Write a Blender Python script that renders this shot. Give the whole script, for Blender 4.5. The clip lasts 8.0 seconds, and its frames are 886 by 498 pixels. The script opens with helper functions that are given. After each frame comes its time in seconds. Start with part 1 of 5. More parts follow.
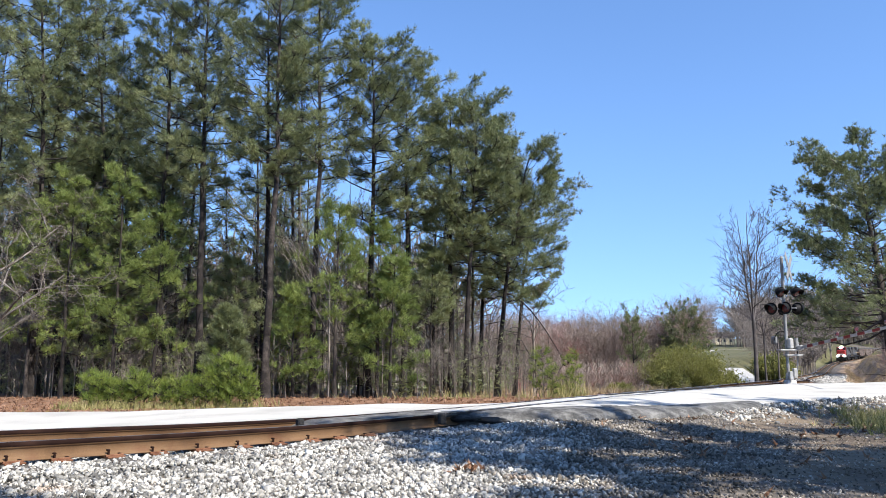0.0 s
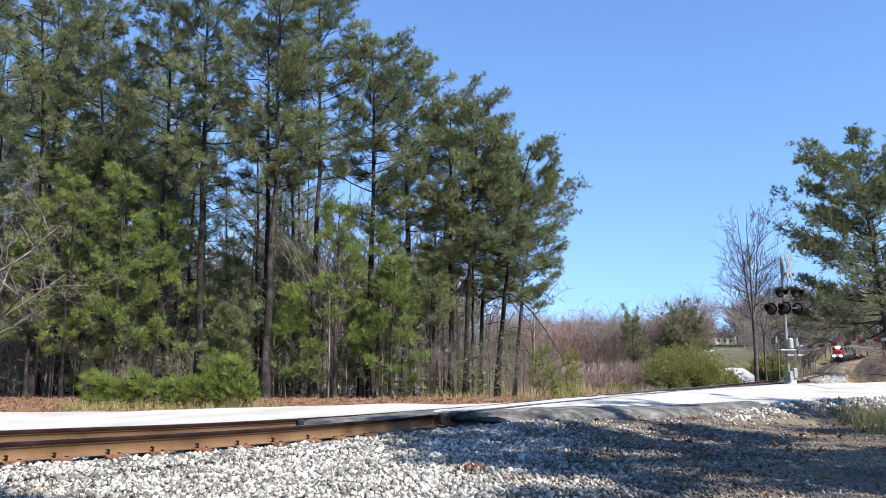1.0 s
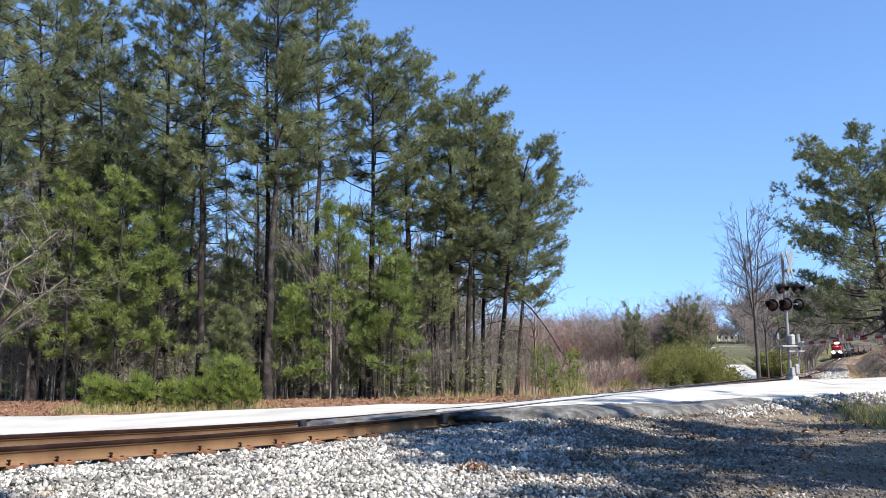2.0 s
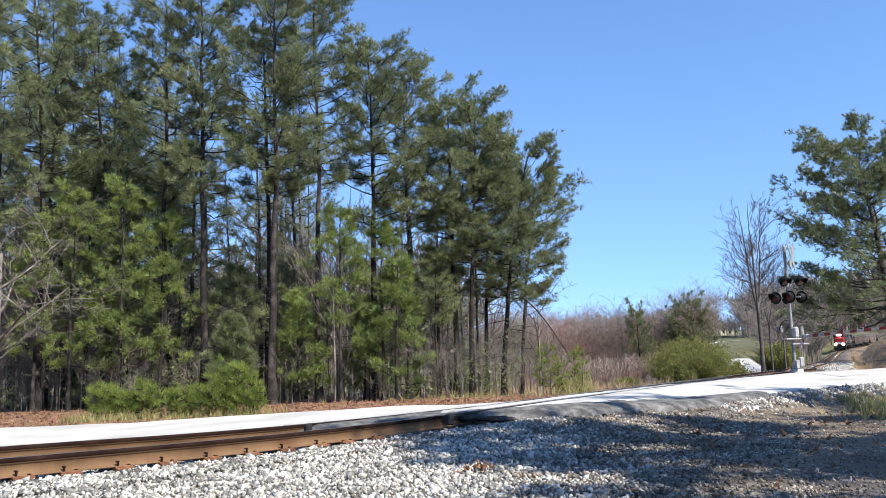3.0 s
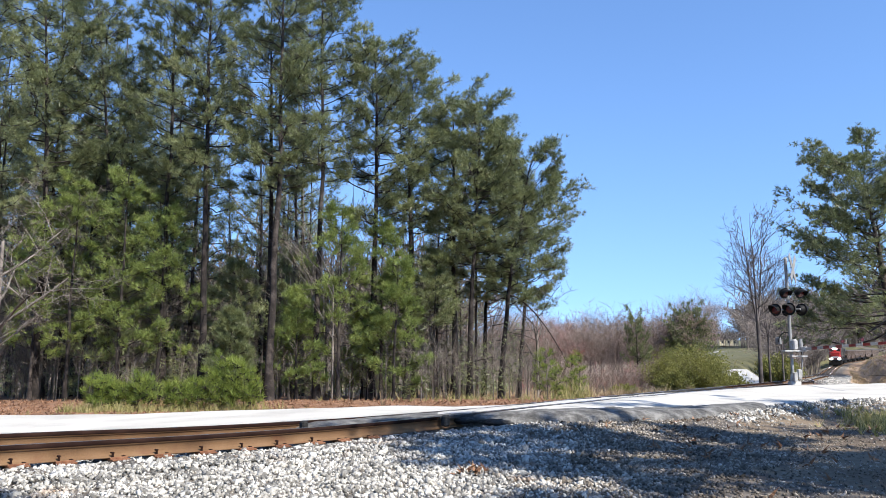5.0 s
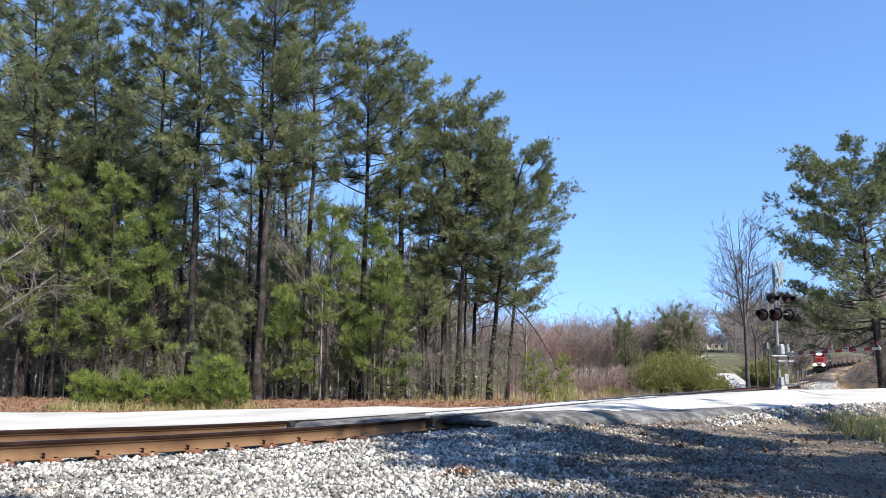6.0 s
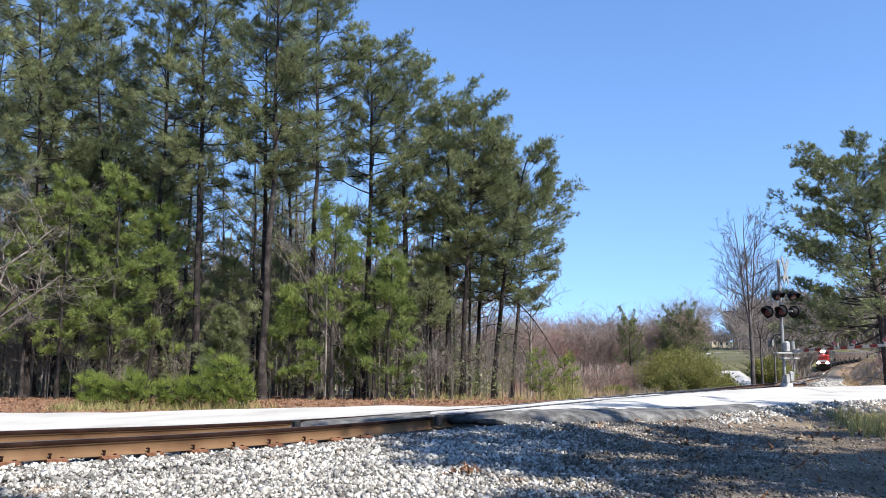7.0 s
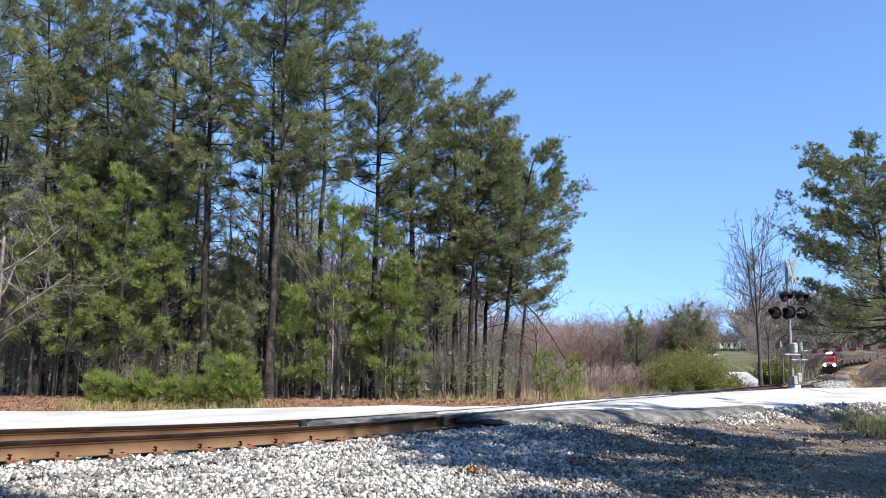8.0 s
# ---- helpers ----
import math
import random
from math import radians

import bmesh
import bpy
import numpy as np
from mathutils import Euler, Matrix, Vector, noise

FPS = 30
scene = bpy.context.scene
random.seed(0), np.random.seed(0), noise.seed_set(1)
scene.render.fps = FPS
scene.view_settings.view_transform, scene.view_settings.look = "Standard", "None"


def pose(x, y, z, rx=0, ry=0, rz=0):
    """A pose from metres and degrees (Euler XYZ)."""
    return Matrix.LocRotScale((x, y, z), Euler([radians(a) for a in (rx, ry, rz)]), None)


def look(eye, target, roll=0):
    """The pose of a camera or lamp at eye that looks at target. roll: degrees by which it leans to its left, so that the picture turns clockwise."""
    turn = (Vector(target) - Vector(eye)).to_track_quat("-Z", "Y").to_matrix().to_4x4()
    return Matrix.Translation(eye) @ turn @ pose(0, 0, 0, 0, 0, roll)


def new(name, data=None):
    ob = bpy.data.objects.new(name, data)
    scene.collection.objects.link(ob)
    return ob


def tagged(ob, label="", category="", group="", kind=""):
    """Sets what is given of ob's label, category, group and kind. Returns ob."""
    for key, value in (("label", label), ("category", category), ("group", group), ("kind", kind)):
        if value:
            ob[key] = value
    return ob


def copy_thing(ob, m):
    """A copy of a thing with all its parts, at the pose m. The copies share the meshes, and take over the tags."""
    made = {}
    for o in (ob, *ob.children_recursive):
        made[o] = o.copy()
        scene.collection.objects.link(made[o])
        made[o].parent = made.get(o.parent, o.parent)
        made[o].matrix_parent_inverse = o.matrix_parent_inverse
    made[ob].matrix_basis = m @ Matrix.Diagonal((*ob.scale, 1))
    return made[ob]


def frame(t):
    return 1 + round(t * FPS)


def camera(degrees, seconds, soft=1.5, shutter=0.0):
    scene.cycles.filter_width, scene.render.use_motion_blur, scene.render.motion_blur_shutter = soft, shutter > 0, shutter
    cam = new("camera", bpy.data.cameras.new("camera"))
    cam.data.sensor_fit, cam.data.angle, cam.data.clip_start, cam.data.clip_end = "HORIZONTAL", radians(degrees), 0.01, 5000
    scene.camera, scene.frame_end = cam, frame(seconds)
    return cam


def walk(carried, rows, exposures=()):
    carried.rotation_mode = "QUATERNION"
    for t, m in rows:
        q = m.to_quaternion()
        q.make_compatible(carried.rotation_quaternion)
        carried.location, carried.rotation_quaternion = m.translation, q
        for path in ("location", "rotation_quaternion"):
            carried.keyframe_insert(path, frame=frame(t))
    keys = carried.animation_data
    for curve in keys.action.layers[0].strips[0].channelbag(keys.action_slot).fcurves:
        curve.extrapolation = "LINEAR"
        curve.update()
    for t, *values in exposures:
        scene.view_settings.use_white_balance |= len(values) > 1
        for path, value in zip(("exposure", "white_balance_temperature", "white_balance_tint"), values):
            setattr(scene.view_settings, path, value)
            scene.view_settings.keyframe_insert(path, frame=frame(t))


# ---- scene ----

EYE = Vector((0.0, 0.0, 0.88))
cam = camera(60.0, 8.0, soft=0.9)
# seconds, yaw to the left, pitch up, roll (degrees): a tripod head that is nudged
TURNS = [(0.0, 0, 8.006, 0), (1.5, 0.002, 8.005, 0.009), (1.7, 0.0, 8.0, -0.05), (2.8, 0.187, 7.981, -2.307), (3.0, 0.146, 8.054, -1.927),
         (3.2, 0.177, 8.131, -0.654), (3.5, 0.162, 8.145, -0.426), (4.0, 0.38, 8.105, 0.014), (4.5, 0.41, 8.13, -0.233),
         (4.7, 0.40, 8.135, -0.235), (5.8, -0.505, 8.235, 0.40), (6.0, -0.513, 8.245, 0.462), (6.5, -0.508, 8.196, 0.431), (7.0, -0.205, 8.150, 0.198), (7.5, 0.208, 8.158, 0.396), (8.0, 0.30, 8.156, 0.409)]


def aim(yaw, pitch, roll):
    a, b = radians(yaw), radians(pitch)
    way = Vector((-math.sin(a) * math.cos(b), math.cos(a) * math.cos(b), math.sin(b)))
    return look(EYE, EYE + way * 10, roll)


walk(cam, [(t, aim(y, p, r)) for t, y, p, r in TURNS], exposures=[(0.0, 1.07), (8.0, 1.07)])

# ---- world and sun ----
SUN_WAY = Vector((0.50, -0.52, 0.70)).normalized()
world = bpy.data.worlds.new("sky")
scene.world = world
world.use_nodes = True
wn = world.node_tree.nodes
wn.clear()
sky = wn.new("ShaderNodeTexSky")
sky.sky_type = "NISHITA"
sky.sun_disc = False
sky.sun_elevation = math.asin(SUN_WAY.z)
sky.sun_rotation = math.atan2(SUN_WAY.x, SUN_WAY.y)
sky.altitude = 300
sky.air_density, sky.dust_density, sky.ozone_density = 1.0, 0.0, 4.5
# the gradient is drawn from a little above the horizon, as in clear dry air
way = wn.new("ShaderNodeTexCoord")
raise_it = wn.new("ShaderNodeMapping")
raise_it.inputs["Scale"].default_value = (1.0, 1.0, 0.75)
raise_it.inputs["Location"].default_value = (0.0, 0.0, 0.14)
even = wn.new("ShaderNodeVectorMath")
even.operation = "NORMALIZE"
world.node_tree.links.new(way.outputs["Generated"], raise_it.inputs["Vector"])
world.node_tree.links.new(raise_it.outputs[0], even.inputs[0])
world.node_tree.links.new(even.outputs[0], sky.inputs["Vector"])
back = wn.new("ShaderNodeBackground")
back.inputs["Strength"].default_value = 0.127
wout = wn.new("ShaderNodeOutputWorld")
tone = wn.new("ShaderNodeHueSaturation")
tone.inputs["Hue"].default_value = 0.504
tone.inputs["Saturation"].default_value = 1.08
world.node_tree.links.new(sky.outputs[0], tone.inputs["Color"])
world.node_tree.links.new(tone.outputs[0], back.inputs[0])
world.node_tree.links.new(back.outputs[0], wout.inputs[0])
sun_data = bpy.data.lights.new("sun", "SUN")
sun_data.energy, sun_data.angle, sun_data.color = 4.6, radians(0.53), (1.0, 0.955, 0.88)
sun = new("sun", sun_data)
sun.matrix_world = look(SUN_WAY * 100, (0, 0, 0))


# ---- materials ----
def material(name, stops, scale=4.0, rough=0.85, metal=0.0, bump=0.3, bump_scale=40.0, island=0.0, thing=0.0, sheer=0.0, stain=None, coords="Object", spec=0.3):
    """A surface of mottled colours: stops are (place, colour); a second, finer grain; relief; island and thing vary the value from piece to piece."""
    m = bpy.data.materials.new(name)
    m.use_nodes = True
    nt = m.node_tree
    nd, ln = nt.nodes, nt.links.new
    nd.clear()
    out = nd.new("ShaderNodeOutputMaterial")
    bs = nd.new("ShaderNodeBsdfPrincipled")
    bs.inputs["Roughness"].default_value, bs.inputs["Metallic"].default_value = rough, metal
    bs.inputs["Specular IOR Level"].default_value = spec
    tc = nd.new("ShaderNodeTexCoord")
    big = nd.new("ShaderNodeTexNoise")
    big.inputs["Scale"].default_value, big.inputs["Detail"].default_value = scale, 6
    ln(tc.outputs[coords], big.inputs["Vector"])
    fine = nd.new("ShaderNodeTexNoise")
    fine.inputs["Scale"].default_value, fine.inputs["Detail"].default_value = bump_scale, 4
    ln(tc.outputs[coords], fine.inputs["Vector"])
    mixv = nd.new("ShaderNodeMath")
    mixv.operation = "MULTIPLY_ADD"
    mixv.inputs[1].default_value = 0.45
    ln(fine.outputs["Fac"], mixv.inputs[0])
    half = nd.new("ShaderNodeMath")
    half.operation = "MULTIPLY_ADD"
    half.inputs[1].default_value, half.inputs[2].default_value = 1.1, -0.28
    ln(big.outputs["Fac"], half.inputs[0])
    ln(half.outputs[0], mixv.inputs[2])
    value = mixv.outputs[0]
    for amount, node, socket in ((island, "ShaderNodeNewGeometry", "Random Per Island"), (thing, "ShaderNodeObjectInfo", "Random")):
        if amount:
            src = nd.new(node)
            a = nd.new("ShaderNodeMath")
            a.operation = "MULTIPLY_ADD"
            a.inputs[1].default_value = amount
            ln(src.outputs[socket], a.inputs[0])
            b = nd.new("ShaderNodeMath")
            b.operation = "SUBTRACT"
            ln(value, b.inputs[0])
            b.inputs[1].default_value = amount / 2
            ln(b.outputs[0], a.inputs[2])
            value = a.outputs[0]
    ramp = nd.new("ShaderNodeValToRGB")
    el = ramp.color_ramp.elements
    while len(el) < len(stops):
        el.new(0.5)
    for e, (p, c) in zip(el, stops):
        e.position, e.color = p, (*c, 1)
    ln(value, ramp.inputs[0])
    colour = ramp.outputs[0]
    if stain:
        col, sc, lo, hi = stain
        st = nd.new("ShaderNodeTexNoise")
        st.inputs["Scale"].default_value, st.inputs["Detail"].default_value = sc, 5
        ln(tc.outputs[coords], st.inputs["Vector"])
        mr = nd.new("ShaderNodeMapRange")
        mr.inputs["From Min"].default_value, mr.inputs["From Max"].default_value = lo, hi
        ln(st.outputs["Fac"], mr.inputs["Value"])
        mx = nd.new("ShaderNodeMix")
        mx.data_type = "RGBA"
        ln(mr.outputs[0], mx.inputs["Factor"])
        ln(colour, mx.inputs["A"])
        mx.inputs["B"].default_value = (*col, 1)
        colour = mx.outputs["Result"]
    ln(colour, bs.inputs["Base Color"])
    if bump:
        bp = nd.new("ShaderNodeBump")
        bp.inputs["Strength"].default_value, bp.inputs["Distance"].default_value = bump, 0.02
        ln(fine.outputs["Fac"], bp.inputs["Height"])
        ln(bp.outputs[0], bs.inputs["Normal"])
    if sheer:
        tr = nd.new("ShaderNodeBsdfTranslucent")
        ln(colour, tr.inputs["Color"])
        sh = nd.new("ShaderNodeMixShader")
        sh.inputs[0].default_value = sheer
        ln(bs.outputs[0], sh.inputs[1])
        ln(tr.outputs[0], sh.inputs[2])
        ln(sh.outputs[0], out.inputs["Surface"])
    else:
        ln(bs.outputs[0], out.inputs["Surface"])
    return m


def glow(name, colour, strength):
    m = bpy.data.materials.new(name)
    m.use_nodes = True
    bs = m.node_tree.nodes["Principled BSDF"]
    bs.inputs["Base Color"].default_value = (*colour, 1)
    bs.inputs["Emission Color"].default_value = (*colour, 1)
    bs.inputs["Emission Strength"].default_value = strength
    return m


NEEDLE = material("pine_needles", [(0.15, (0.078, 0.094, 0.042)), (0.5, (0.172, 0.198, 0.084)), (0.85, (0.31, 0.33, 0.155))], scale=0.7, rough=0.38, bump=0, island=0.3, thing=0.25, sheer=0.35, spec=0.5)
NEEDLE_FAR = material("far_pine_needles", [(0.15, (0.07, 0.083, 0.037)), (0.5, (0.165, 0.185, 0.083)), (0.85, (0.27, 0.29, 0.135))], scale=0.5, rough=0.6, bump=0, island=0.3, thing=0.25, sheer=0.4)
NEEDLE_YOUNG = material("young_pine_needles", [(0.15, (0.075, 0.108, 0.029)), (0.5, (0.192, 0.245, 0.068)), (0.85, (0.35, 0.395, 0.12))], scale=1.2, rough=0.5, bump=0, island=0.3, thing=0.15, sheer=0.4)
BARK = material("pine_bark", [(0.2, (0.008, 0.006, 0.0058)), (0.5, (0.022, 0.0175, 0.0155)), (0.85, (0.095, 0.078, 0.068))], scale=3.0, bump=1.0, bump_scale=14, rough=0.95, thing=0.2)
BARK_GREY = material("bare_bark", [(0.2, (0.05, 0.043, 0.036)), (0.5, (0.14, 0.12, 0.103)), (0.8, (0.29, 0.255, 0.225))], scale=2.0, bump=0.6, bump_scale=25, rough=0.95, island=0.3)
BARK_DARK = material("dark_bark", [(0.2, (0.04, 0.034, 0.028)), (0.5, (0.125, 0.106, 0.09)), (0.8, (0.27, 0.235, 0.205))], scale=2.0, bump=0.6, bump_scale=25, rough=0.95, island=0.3)
BARK_HARD = material("hardwood_bark", [(0.2, (0.022, 0.019, 0.018)), (0.5, (0.062, 0.053, 0.050)), (0.8, (0.14, 0.12, 0.115))], scale=2.0, bump=0.6, bump_scale=25, rough=0.95, island=0.3)
FAR_TWIG = material("budding_twigs", [(0.2, (0.12, 0.095, 0.080)), (0.45, (0.22, 0.172, 0.146)), (0.62, (0.27, 0.205, 0.176)), (0.85, (0.32, 0.20, 0.172))], scale=0.11, bump=0, rough=0.95, island=0.25, stain=((0.30, 0.085, 0.085), 0.16, 0.56, 0.72))
FAR_DARK = material("far_bare_woods", [(0.2, (0.085, 0.071, 0.061)), (0.5, (0.175, 0.148, 0.13)), (0.85, (0.29, 0.248, 0.22))], scale=0.08, bump=0, rough=0.95, island=0.3)
SAPLING = material("sapling_needles", [(0.15, (0.085, 0.125, 0.025)), (0.5, (0.18, 0.235, 0.045)), (0.85, (0.32, 0.36, 0.085))], scale=2.5, rough=0.5, bump=0, island=0.3, thing=0.15, sheer=0.4)
WILLOW = material("willow_leaf", [(0.2, (0.12, 0.125, 0.033)), (0.5, (0.225, 0.222, 0.062)), (0.85, (0.33, 0.32, 0.11))], scale=0.8, bump=0, rough=0.7, island=0.4, sheer=0.3)
GRASS = material("dry_grass", [(0.2, (0.14, 0.145, 0.045)), (0.5, (0.30, 0.275, 0.105)), (0.85, (0.50, 0.43, 0.22))], scale=1.6, bump=0, rough=0.8, island=0.6, sheer=0.25)
STONES = [(0.17, (0.11, 0.104, 0.094)), (0.43, (0.27, 0.256, 0.23)), (0.67, (0.42, 0.398, 0.355)), (0.9, (0.60, 0.57, 0.51))]
BALLAST = material("ballast_stone", STONES, scale=2.2, bump=0.5, bump_scale=60, rough=0.9, island=0.75, stain=((0.30, 0.20, 0.13), 1.3, 0.63, 0.80))
BALLAST_PIECE = material("ballast_piece", STONES, scale=14.0, bump=0.5, bump_scale=60, rough=0.9, thing=0.75)
# soil dust plus some of the right side's tree shade, both in the colour
DUSTY_SHADED = material("dusty_shaded_stone", [(0.17, (0.06, 0.050, 0.039)), (0.43, (0.165, 0.141, 0.112)), (0.67, (0.32, 0.28, 0.232)), (0.9, (0.54, 0.49, 0.42))], scale=1.4, bump=0.5, bump_scale=60, rough=0.95, island=0.55, stain=((0.17, 0.12, 0.08), 0.9, 0.55, 0.75))
GROUND = material("earth", [(0.2, (0.07, 0.05, 0.034)), (0.5, (0.15, 0.112, 0.075)), (0.8, (0.26, 0.205, 0.14))], scale=0.5, bump=0.9, bump_scale=9, rough=0.95, stain=((0.10, 0.07, 0.045), 0.6, 0.50, 0.66))
BANK = material("straw_bank", [(0.2, (0.16, 0.10, 0.06)), (0.5, (0.30, 0.205, 0.13)), (0.8, (0.42, 0.31, 0.21))], scale=0.5, bump=0.9, bump_scale=9, rough=0.95, stain=((0.13, 0.085, 0.05), 0.4, 0.5, 0.7))
LAWN = material("rough_lawn", [(0.2, (0.045, 0.044, 0.02)), (0.5, (0.095, 0.09, 0.04)), (0.8, (0.16, 0.145, 0.075))], scale=0.3, bump=0.8, bump_scale=8, rough=0.95)
BED = material("ballast_bed", [(0.2, (0.05, 0.041, 0.033)), (0.5, (0.115, 0.096, 0.078)), (0.8, (0.21, 0.182, 0.15))], scale=5.0, bump=1.0, bump_scale=26, rough=0.95)
STRAW = material("pine_straw", [(0.2, (0.10, 0.05, 0.028)), (0.5, (0.215, 0.115, 0.066)), (0.8, (0.34, 0.205, 0.128))], scale=1.5, bump=1.0, bump_scale=30, rough=0.95, island=0.5)
ROAD = material("bleached_road", [(0.15, (0.31, 0.29, 0.255)), (0.5, (0.45, 0.425, 0.38)), (0.8, (0.55, 0.525, 0.48))], scale=0.8, bump=0.4, bump_scale=50, rough=0.9, stain=((0.40, 0.38, 0.35), 0.5, 0.60, 0.8))
ASPHALT = material("old_asphalt", [(0.2, (0.03, 0.029, 0.027)), (0.45, (0.09, 0.086, 0.08)), (0.75, (0.22, 0.212, 0.198))], scale=5.0, bump=1.0, bump_scale=30, rough=0.95)
TAR = material("black_asphalt", [(0.2, (0.012, 0.012, 0.012)), (0.5, (0.028, 0.027, 0.026)), (0.85, (0.07, 0.068, 0.064))], scale=6, bump=1.0, bump_scale=45, rough=0.9)
RUST = material("rusty_rail_web", [(0.2, (0.075, 0.038, 0.017)), (0.5, (0.135, 0.075, 0.036)), (0.8, (0.185, 0.11, 0.058))], scale=1.6, bump=0.25, bump_scale=80, rough=0.85, stain=((0.10, 0.04, 0.02), 3.0, 0.58, 0.8))
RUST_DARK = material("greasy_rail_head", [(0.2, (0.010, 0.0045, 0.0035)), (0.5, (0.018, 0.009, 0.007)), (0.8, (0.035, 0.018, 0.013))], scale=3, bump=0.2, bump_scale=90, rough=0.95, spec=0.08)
STEEL = material("polished_rail_top", [(0.2, (0.40, 0.38, 0.36)), (0.8, (0.62, 0.60, 0.57))], scale=8, bump=0.05, rough=0.28, metal=0.9)
PLATE = material("rusty_plate", [(0.2, (0.08, 0.032, 0.017)), (0.5, (0.16, 0.068, 0.034)), (0.8, (0.24, 0.12, 0.066))], scale=9, bump=0.4, bump_scale=70, rough=0.85, thing=0.3)
TIE = material("creosote_tie", [(0.2, (0.025, 0.02, 0.016)), (0.5, (0.065, 0.052, 0.043)), (0.8, (0.14, 0.12, 0.10))], scale=3, bump=0.8, bump_scale=30, rough=0.9, thing=0.3)

# ---- mesh tools ----
RNG = np.random.default_rng(7)


def tri_mesh(name, verts, faces, mats, smooth=False, slots=None):
    """A mesh from arrays of vertices and of faces with one number of corners."""
    verts, faces = np.asarray(verts, np.float32), np.asarray(faces, np.int32)
    me = bpy.data.meshes.new(name)
    n, k = faces.shape
    me.vertices.add(len(verts))
    me.vertices.foreach_set("co", verts.ravel())
    me.loops.add(n * k)
    me.loops.foreach_set("vertex_index", faces.ravel())
    me.polygons.add(n)
    me.polygons.foreach_set("loop_start", np.arange(0, n * k, k, dtype=np.int32))
    me.polygons.foreach_set("loop_total", np.full(n, k, np.int32))
    if slots is not None:
        me.polygons.foreach_set("material_index", np.asarray(slots, np.int32))
    me.update(calc_edges=True)
    me.validate()
    if smooth:
        me.polygons.foreach_set("use_smooth", np.ones(n, bool))
    for m in (mats if isinstance(mats, (list, tuple)) else [mats]):
        me.materials.append(m)
    return me


def put(name, me, parent=None, label="", at=None):
    ob = new(name, me)
    if parent:
        ob.parent = parent
    if at is not None:
        ob.matrix_basis = at
    if label:
        ob["label"] = label
    return ob


def part(name, bm, mat, parent=None, label="", at=None, smooth=False):
    me = bpy.data.meshes.new(name)
    bm.to_mesh(me)
    bm.free()
    for m in (mat if isinstance(mat, (list, tuple)) else [mat]):
        me.materials.append(m)
    if smooth:
        for p in me.polygons:
            p.use_smooth = True
    return put(name, me, parent, label, at)


def box(size, at=(0, 0, 0), bevel=0.0, turn=None, bm=None):
    bm = bm or bmesh.new()
    m = Matrix.Translation(at) @ (turn or Matrix()) @ Matrix.Diagonal((*size, 1))
    vs = bmesh.ops.create_cube(bm, size=1, matrix=m)["verts"]
    if bevel:
        es = list({e for v in vs for e in v.link_edges})
        bmesh.ops.bevel(bm, geom=es, offset=bevel, segments=1, affect="EDGES")
    return bm


def rod(a, b, r1, r2=None, seg=10, bm=None):
    """A tapered round bar from a to b."""
    bm = bm or bmesh.new()
    a, b = Vector(a), Vector(b)
    d = b - a
    m = Matrix.Translation((a + b) / 2) @ d.to_track_quat("Z", "Y").to_matrix().to_4x4()
    bmesh.ops.create_cone(bm, cap_ends=True, segments=seg, radius1=r1, radius2=r1 if r2 is None else r2, depth=d.length, matrix=m)
    return bm


def unit(v):
    return v / (np.linalg.norm(v, axis=-1, keepdims=True) + 1e-9)


class Limbs:
    """Collects tapered tubes."""

    def __init__(self):
        self.v, self.f, self.n = [], [], 0

    def tube(self, pts, radii, sides=5):
        pts, radii = np.asarray(pts, float), np.asarray(radii, float)
        d = unit(np.gradient(pts, axis=0))
        ref = np.where(np.abs(d[:, 2:3]) > 0.8, [[1.0, 0, 0]], [[0, 0, 1.0]])
        u = unit(np.cross(d, ref))
        w = np.cross(d, u)
        a = np.arange(sides) * 2 * np.pi / sides
        ring = pts[:, None] + radii[:, None, None] * (np.cos(a)[None, :, None] * u[:, None] + np.sin(a)[None, :, None] * w[:, None])
        self.v.append(ring.reshape(-1, 3))
        i, j = np.meshgrid(np.arange(len(pts) - 1), np.arange(sides), indexing="ij")
        k = (j + 1) % sides
        f = np.stack([i * sides + j, i * sides + k, (i + 1) * sides + k, (i + 1) * sides + j], -1).reshape(-1, 4)
        self.f.append(f + self.n)
        self.n += len(pts) * sides

    def mesh(self, name, mat, smooth=True):
        return tri_mesh(name, np.concatenate(self.v), np.concatenate(self.f), mat, smooth)


def blades(centres, ways, length, width, count, spread, rng):
    """Thin pointed leaves that burst from each centre about its way."""
    n = len(centres)
    c = np.repeat(centres, count, 0)
    d = unit(np.repeat(unit(ways), count, 0) + spread * rng.normal(size=(n * count, 3)) * 0.6)
    ln = np.repeat(np.broadcast_to(np.asarray(length, float), (n,)), count)[:, None] * rng.uniform(0.6, 1.15, (n * count, 1))
    side = unit(np.cross(d, rng.normal(size=(n * count, 3)))) * width
    v = np.stack([c + d * ln * 0.12 - side, c + d * ln * 0.12 + side, c + d * ln], 1).reshape(-1, 3)
    return v, np.arange(n * count * 3).reshape(-1, 3)

